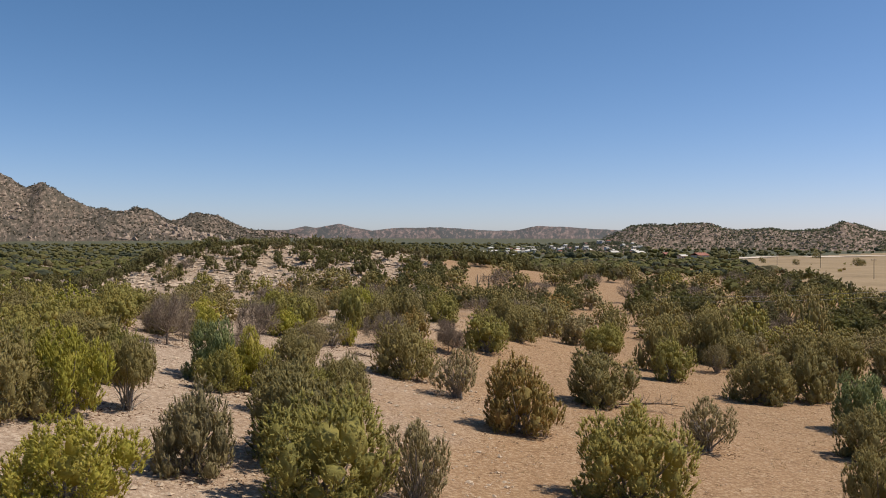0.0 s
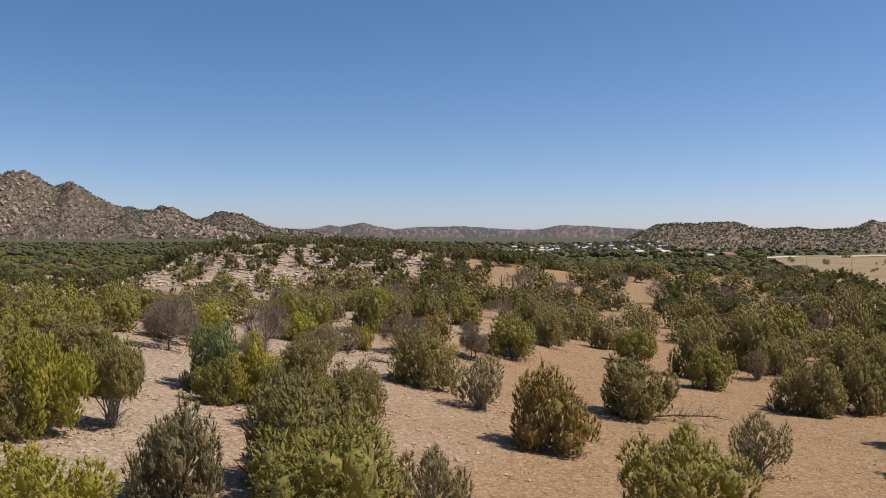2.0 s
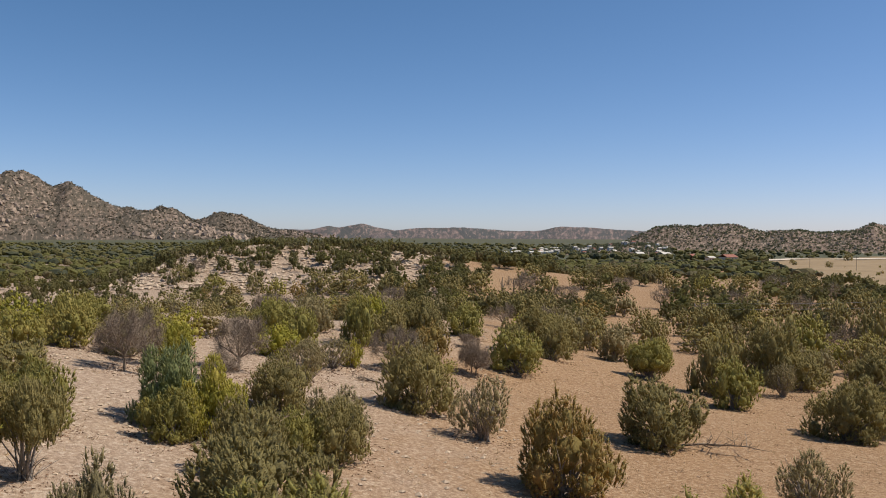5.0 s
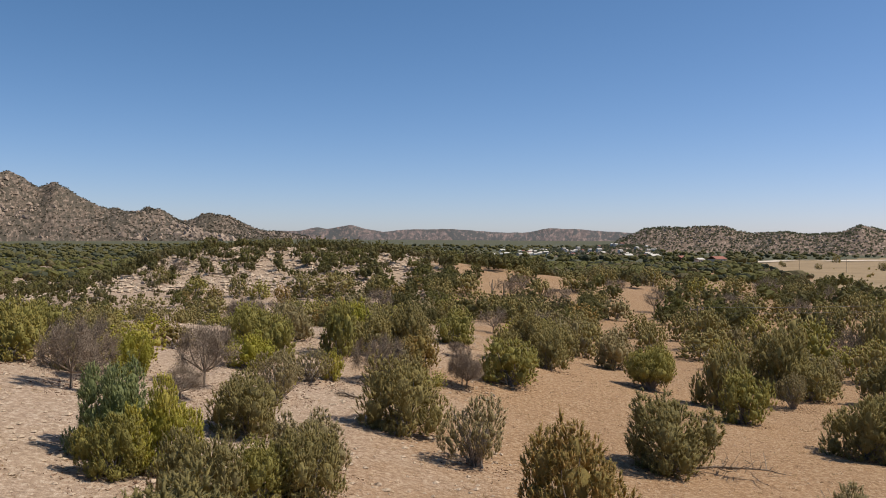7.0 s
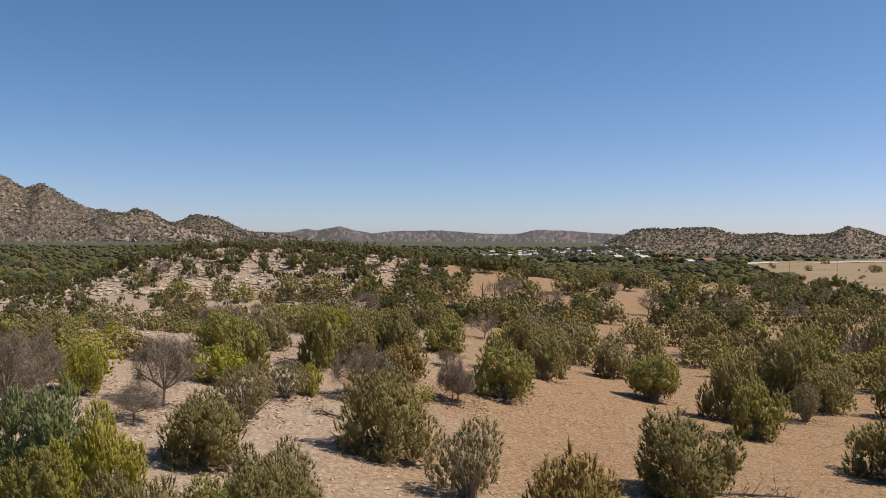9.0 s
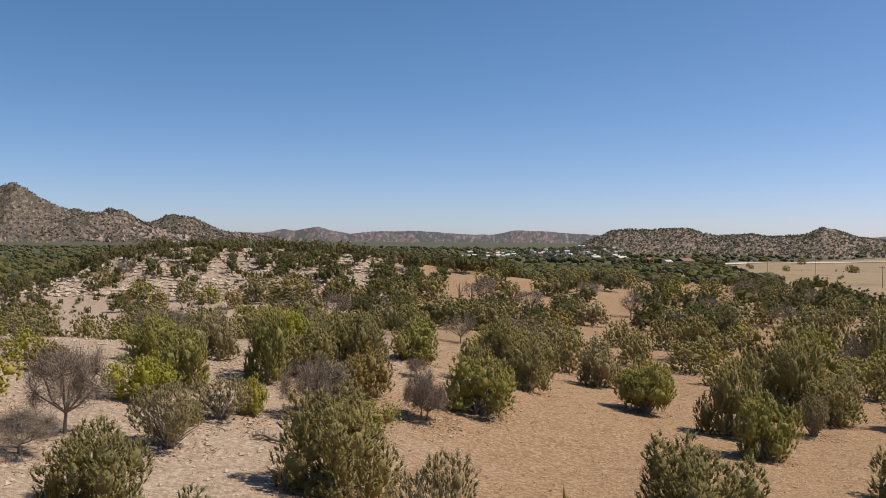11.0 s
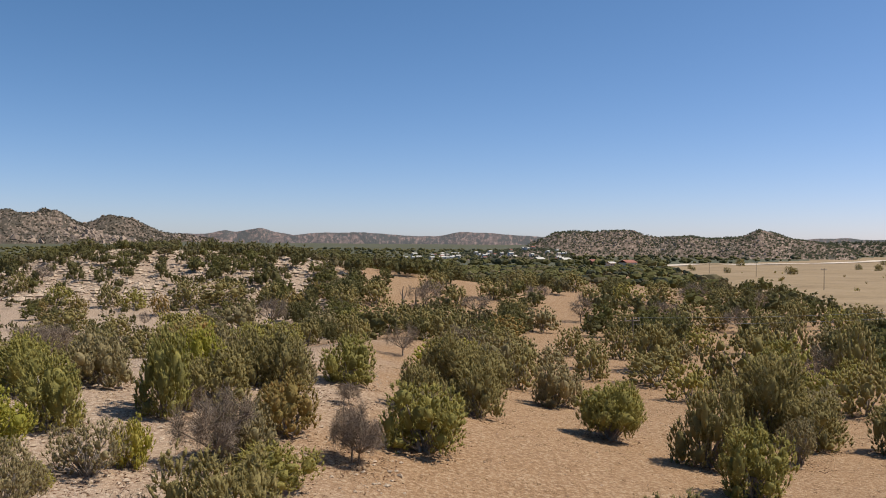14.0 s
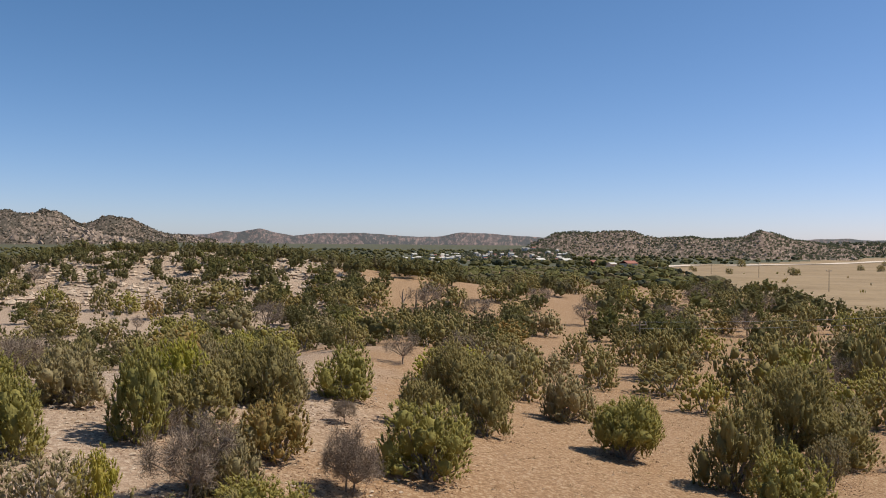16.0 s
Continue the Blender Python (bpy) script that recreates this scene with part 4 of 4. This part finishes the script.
tussocks("dry_grass", "short dry straw tufts on the sandy soil", 2600, (-16, 28, 18, 74), 0.12, STRAW, 43)
def needle_litter():
    """Reddish-brown fallen needles and twigs under the nearer trees."""
    rng = np.random.default_rng(46)
    near = np.array([(px, py) for px, py in planted if py < 62 and -16 < px < 26])
    c = np.repeat(near, 220, 0)
    r, a = 1.25 * np.sqrt(rng.uniform(0, 1, len(c))) + rng.normal(0, 0.15, len(c)), rng.uniform(0, 6.28, len(c))
    x, y = c[:, 0] + r * np.cos(a), c[:, 1] + r * np.sin(a)
    way = rng.normal(0, 1, (len(c), 3)) * (1, 1, 0.18)
    at = np.stack([x, y, ground_height(x, y) + 0.012], 1)
    tagged(new("needle_litter", mesh_from("needle_litter", *blades(rng, at, way, 0.10, 0.032), [LITTER])), "reddish-brown fallen needles and twigs under the trees", "litter", kind="stuff")


needle_litter()
tussocks("leaf_litter", "reddish-brown twigs and litter on the soil", 1800, (-16, 28, 18, 74), 0.11, LITTER, 44, 1.6)


def dead_branch(x, y, length, turn, seed):
    """A fallen forked bough, bare and grey-brown."""
    rng = np.random.default_rng(seed)
    paths = []
    trunk = np.array([(0, 0, 0.08), (0.3, 0.05, 0.14), (0.65, -0.04, 0.20), (1.0, 0.03, 0.16)]) * (length, length, 1.0)
    paths.append((trunk, [0.05, 0.045, 0.035, 0.015]))
    for k in range(16):
        s = rng.uniform(0.1, 1.0)
        a = np.array([np.interp(s, (0, 1), (trunk[0, i], trunk[-1, i])) for i in range(3)])
        d = np.array([rng.uniform(-0.2, 0.8), rng.normal(0, 0.7), rng.uniform(0.02, 0.35)]) * length * 0.42
        paths.append((np.stack([a, a + d * 0.5 + rng.normal(0, 0.04, 3), a + d]), [0.022, 0.014, 0.005]))
        for q in range(2):
            e = a + d * rng.uniform(0.4, 0.9)
            paths.append((np.stack([e, e + rng.normal(0, 0.09, 3) * length * 0.5, e + rng.normal(0, 0.16, 3) * length * 0.5 + (0, 0, 0.05)]), [0.010, 0.007, 0.003]))
    bough = new("dead_branch", mesh_from("dead_branch", *tubes(paths, 5), [TWIG], None, True))
    bough.matrix_basis = pose(x, y, float(ground_height(np.array(x), np.array(y))), 0, 0, turn)
    tagged(bough, "fallen grey-brown dead branch lying on sandy soil", "branch")


dead_branch(8.0, 38.6, 2.4, -12, 61)
dead_branch(4.9, 28.6, 1.0, 10, 62)
dead_branch(-3.4, 40.6, 1.2, 150, 63)


def dead_snag(x, y, height):
    """A standing dead trunk, grey and forked at the top."""
    paths = [(np.array([(0, 0, -0.2), (0.05, 0, height * 0.45), (-0.04, 0.05, height * 0.8), (0.03, 0, height)]), [0.16, 0.13, 0.09, 0.03]),
             (np.array([(0.04, 0, height * 0.5), (0.35, 0.1, height * 0.68), (0.45, 0.1, height * 0.85)]), [0.08, 0.05, 0.02]),
             (np.array([(0, 0, height * 0.62), (-0.3, -0.1, height * 0.74), (-0.42, -0.1, height * 0.9)]), [0.06, 0.04, 0.015])]
    snag = new("dead_snag", mesh_from("dead_snag", *tubes(paths, 6), [TWIG], None, True))
    snag.matrix_basis = pose(x, y, float(ground_height(np.array(x), np.array(y))), 0, 3, 0)
    tagged(snag, "standing dead grey trunk on bare soil", "dead tree")


dead_snag(5.0, 126.0, 3.4)
dead_snag(7.0, 132.0, 2.6)


# ---- pasture ----
def field_tree(x, y, width):
    plant("juniper", x, y, width * 0.85, width, "mid")


for fx1, fy1, fw in ((185, 494, 3.4), (173, 459, 2.8), (169, 407, 3.6), (278, 633, 7.1), (180, 369, 4.6), (183, 371, 3.6), (299, 515, 4.6),
                     (278, 462, 5.0), (220, 360, 4.6), (459, 741, 5.5), (415, 664, 5.2), (478, 749, 5.6), (243, 383, 4.4)):
    field_tree(fx1, fy1, fw)
FR = np.random.default_rng(71)
sx = FR.uniform(85, 260, 50)
sy = FR.uniform(120, 420, 50)
ok = in_field(sx - 6, sy)
tussocks_at = np.stack([sx[ok], sy[ok]], 1)
stand("pasture_shrubs", "small dry shrubs scattered over the pale pasture", tussocks_at[:, 0], tussocks_at[:, 1], 1.3, 1.2, 24, 2, 0.25, [LEAVES["green"], LEAVES["rusty"], LEAVES["sparse"]], 72)
ROAD = plain("pale_dirt", (0.66, 0.55, 0.44), 0.95, 0.15, 0.2)


def dirt_road():
    """A pale track along the far side of the pasture."""
    s = np.linspace(0, 1, 60)
    cx = 215 + 685 * s
    cy = 668 + 0.88 * (cx - 251) + 8 * np.sin(s * 5)
    side = np.array([-0.65, 0.76])
    verts = []
    for k in (-1, 1):
        x, y = cx + side[0] * 9 * k, cy + side[1] * 9 * k
        verts.append(np.stack([x, y, ground_height(x, y) + 0.45], 1))
    verts = np.concatenate(verts)
    i = np.arange(59)
    ob = new("dirt_road", mesh_from("dirt_road", verts, np.stack([i, i + 1, i + 61, i + 60], 1), [ROAD], None, True))
    tagged(ob, "pale dirt road along the far edge of the pasture", "road", kind="structure")


dirt_road()
WOOD = bark("weathered_pole_wood", (0.14, 0.11, 0.085), (0.27, 0.22, 0.17))
WIRE = plain("wire_metal", (0.30, 0.30, 0.30), 0.45, 0.1, 1.0)


def utility_pole(x, y, height):
    top = new("utility_pole")
    top.matrix_basis = pose(x, y, float(ground_height(np.array(x), np.array(y))), 0, 0, 20)
    tagged(top, "weathered wooden utility pole standing in dry grass", "pole", "poles of the power line")
    part("shaft", mesh_from("shaft", *tubes([(np.array([(0, 0, -0.3), (0, 0, height * 0.5), (0, 0, height)]), [0.09, 0.08, 0.06])], 8), [WOOD], None, True), top)
    part("crossarm", mesh_from("crossarm", *tubes([(np.array([(-0.9, 0.12, height - 0.4), (0, 0.12, height - 0.4), (0.9, 0.12, height - 0.4)]), [0.07, 0.07, 0.07])], 4), [WOOD]), top)
    for k in (-0.8, 0.8):
        part("insulator", mesh_from("insulator", *tubes([(np.array([(k, 0.12, height - 0.35), (k, 0.12, height - 0.22), (k, 0.12, height - 0.1)]), [0.04, 0.06, 0.03])], 6), [WIRE]), top)


for ux, uy in ((112, 221), (90, 158), (146, 329), (154, 392)):
    utility_pole(ux, uy, 5.4)
utility_pole(-79, 205, 6.0)


def wire(a, b, sag):
    s = np.linspace(0, 1, 24)[:, None]
    pts = np.array(a) * (1 - s) + np.array(b) * s - np.array([0, 0, 1]) * sag * 4 * s * (1 - s)
    ob = new("power_line_wire", mesh_from("power_line_wire", *tubes([(pts, np.full(24, 0.015))], 4), [WIRE], None, True))
    tagged(ob, "thin sagging power line wire above the trees", "wire", "wires of the power line")


utility_pole(26.5, 103.2, 2.9)
utility_pole(70, 98.4, 5.2)
for lift in (0.0, -0.62):
    za = float(ground_height(np.array(26.5), np.array(103.2))) + 2.8 + lift
    zb = float(ground_height(np.array(70.0), np.array(98.4))) + 5.1 + lift
    wire((26.5, 103.2, za), (70, 98.4, zb), 0.6)

# ---- village ----
WHITE = plain("whitewash", (0.62, 0.59, 0.54), 0.9, 0.08, 0.5)
CREAM = plain("cream_plaster", (0.62, 0.52, 0.40), 0.9, 0.1, 0.5)
TILE = plain("red_roof", (0.30, 0.125, 0.09), 0.85, 0.2, 0.6)
SHEET = plain("sheet_metal_roof", (0.56, 0.52, 0.46), 0.75, 0.1, 0.4)
DARK = plain("dark_opening", (0.05, 0.045, 0.04), 0.6, 0.1, 1.0)


def box(x0, x1, y0, y1, z0, z1):
    v = np.array([(x, y, z) for z in (z0, z1) for x, y in ((x0, y0), (x1, y0), (x1, y1), (x0, y1))], float)
    f = np.array([(0, 3, 2, 1), (4, 5, 6, 7), (0, 1, 5, 4), (1, 2, 6, 5), (2, 3, 7, 6), (3, 0, 4, 7)])
    return v, f


def house(x, y, width, turn, wall, roof, tall=2.9, label="small whitewashed village house with a pitched roof", z=None):
    top = new("house")
    z = float(ground_height(np.array(float(x)), np.array(float(y)))) if z is None else z
    top.matrix_basis = pose(x, y, z, 0, 0, turn)
    tagged(top, label, "house", "houses of the village")
    d = width * 0.62
    part("wall", mesh_from("wall", *box(-width / 2, width / 2, -d / 2, d / 2, -0.8, tall), [wall]), top)
    e, rise = 0.35, width * 0.16
    v = np.array([(-width / 2 - e, -d / 2 - e, tall), (width / 2 + e, -d / 2 - e, tall), (width / 2 + e, 0, tall + rise), (-width / 2 - e, 0, tall + rise),
                  (-width / 2 - e, d / 2 + e, tall), (width / 2 + e, d / 2 + e, tall)], float)
    v = np.concatenate([v, v + (0, 0, 0.16)])
    f = np.array([(6, 7, 8, 9), (9, 8, 11, 10), (0, 3, 2, 1), (3, 4, 5, 2), (0, 1, 7, 6), (4, 10, 11, 5), (0, 6, 9, 3), (3, 9, 10, 4), (1, 2, 8, 7), (2, 5, 11, 8)])
    part("roof", mesh_from("roof", v, f, [roof]), top)
    part("door", mesh_from("door", *box(-0.5, 0.5, -d / 2 - 0.04, -d / 2 + 0.06, 0, 2.1), [DARK]), top)
    for k in (-0.32, 0.32):
        part("window", mesh_from("window", *box(k * width - 0.55, k * width + 0.55, -d / 2 - 0.04, -d / 2 + 0.06, 1.0, 2.1), [DARK]), top)


HOUSES = ((114, 1123, 8, WHITE, SHEET), (98, 1125, 7, WHITE, SHEET), (136, 1121, 9, WHITE, SHEET), (148, 1109, 8, CREAM, SHEET), (159, 1098, 9, WHITE, TILE),
          (178, 1105, 8, WHITE, SHEET), (200, 1090, 8, CREAM, TILE), (215, 1078, 8, WHITE, SHEET), (193, 1112, 7, WHITE, SHEET), (244, 1062, 8, CREAM, SHEET),
          (119, 1100, 7, WHITE, SHEET), (167, 1116, 7, WHITE, TILE), (187, 1060, 8, CREAM, SHEET), (47, 547, 4, WHITE, SHEET), (202, 613, 5, CREAM, SHEET),
          (90, 1020, 7, WHITE, SHEET), (130, 1000, 8, CREAM, SHEET), (165, 960, 8, WHITE, SHEET), (225, 990, 8, WHITE, TILE), (60, 1080, 7, CREAM, SHEET))
for k, (hx, hy, hw, hwall, hroof) in enumerate(HOUSES):
    house(hx, hy, hw, 22 + (k * 37) % 30, hwall, hroof)
VR = np.random.default_rng(88)
for k, (hx, hy, hz) in enumerate(zip(*on_slope(FOOTHILL, 44, 89, 0.02, 0.42))):
    house(float(hx), float(hy), float(VR.uniform(3.6, 6.2)), float(VR.uniform(15, 60)), WHITE if k % 3 else CREAM, TILE if k % 6 == 0 else SHEET, 3.2, z=float(hz))
house(157, 784, 9.5, 35, WHITE, SHEET, 3.2, "long white village house with a metal roof")
house(164, 712, 9.5, 35, WHITE, SHEET, 3.2, "long white village house with a metal roof")
house(172, 652, 11, 35, TILE, TILE, 3.0, "red-roofed brick house at the edge of the pasture")
house(148, 526, 5.5, 35, CREAM, SHEET, 2.6, "cream plastered house behind the trees")
house(167, 553, 10.5, 35, CREAM, TILE, 2.8, "cream house with a reddish tiled roof")


def church(x, y):
    top = new("church")
    top.matrix_basis = pose(x, y, float(ground_height(np.array(float(x)), np.array(float(y)))), 0, 0, 38)
    tagged(top, "white church with a bell tower above the village", "church")
    part("nave", mesh_from("nave", *box(-1, 11, -4, 4, -1, 5), [WHITE]), top)
    tower = part("tower", mesh_from("tower", *box(-5, -1.2, -3.5, 0.5, -1, 9.5), [WHITE]), top)
    cap = np.array([(-5.3, -3.8, 9.5), (-0.9, -3.8, 9.5), (-0.9, 0.8, 9.5), (-5.3, 0.8, 9.5), (-3.1, -1.5, 12)], float)
    part("spire", mesh_from("spire", cap, np.array([(0, 1, 4), (1, 2, 4), (2, 3, 4), (3, 0, 4)]), [WHITE]), tower)
    part("door", mesh_from("door", *box(3.6, 5.4, -4.06, -3.9, 0, 3.2), [DARK]), top)


church(230, 1085)
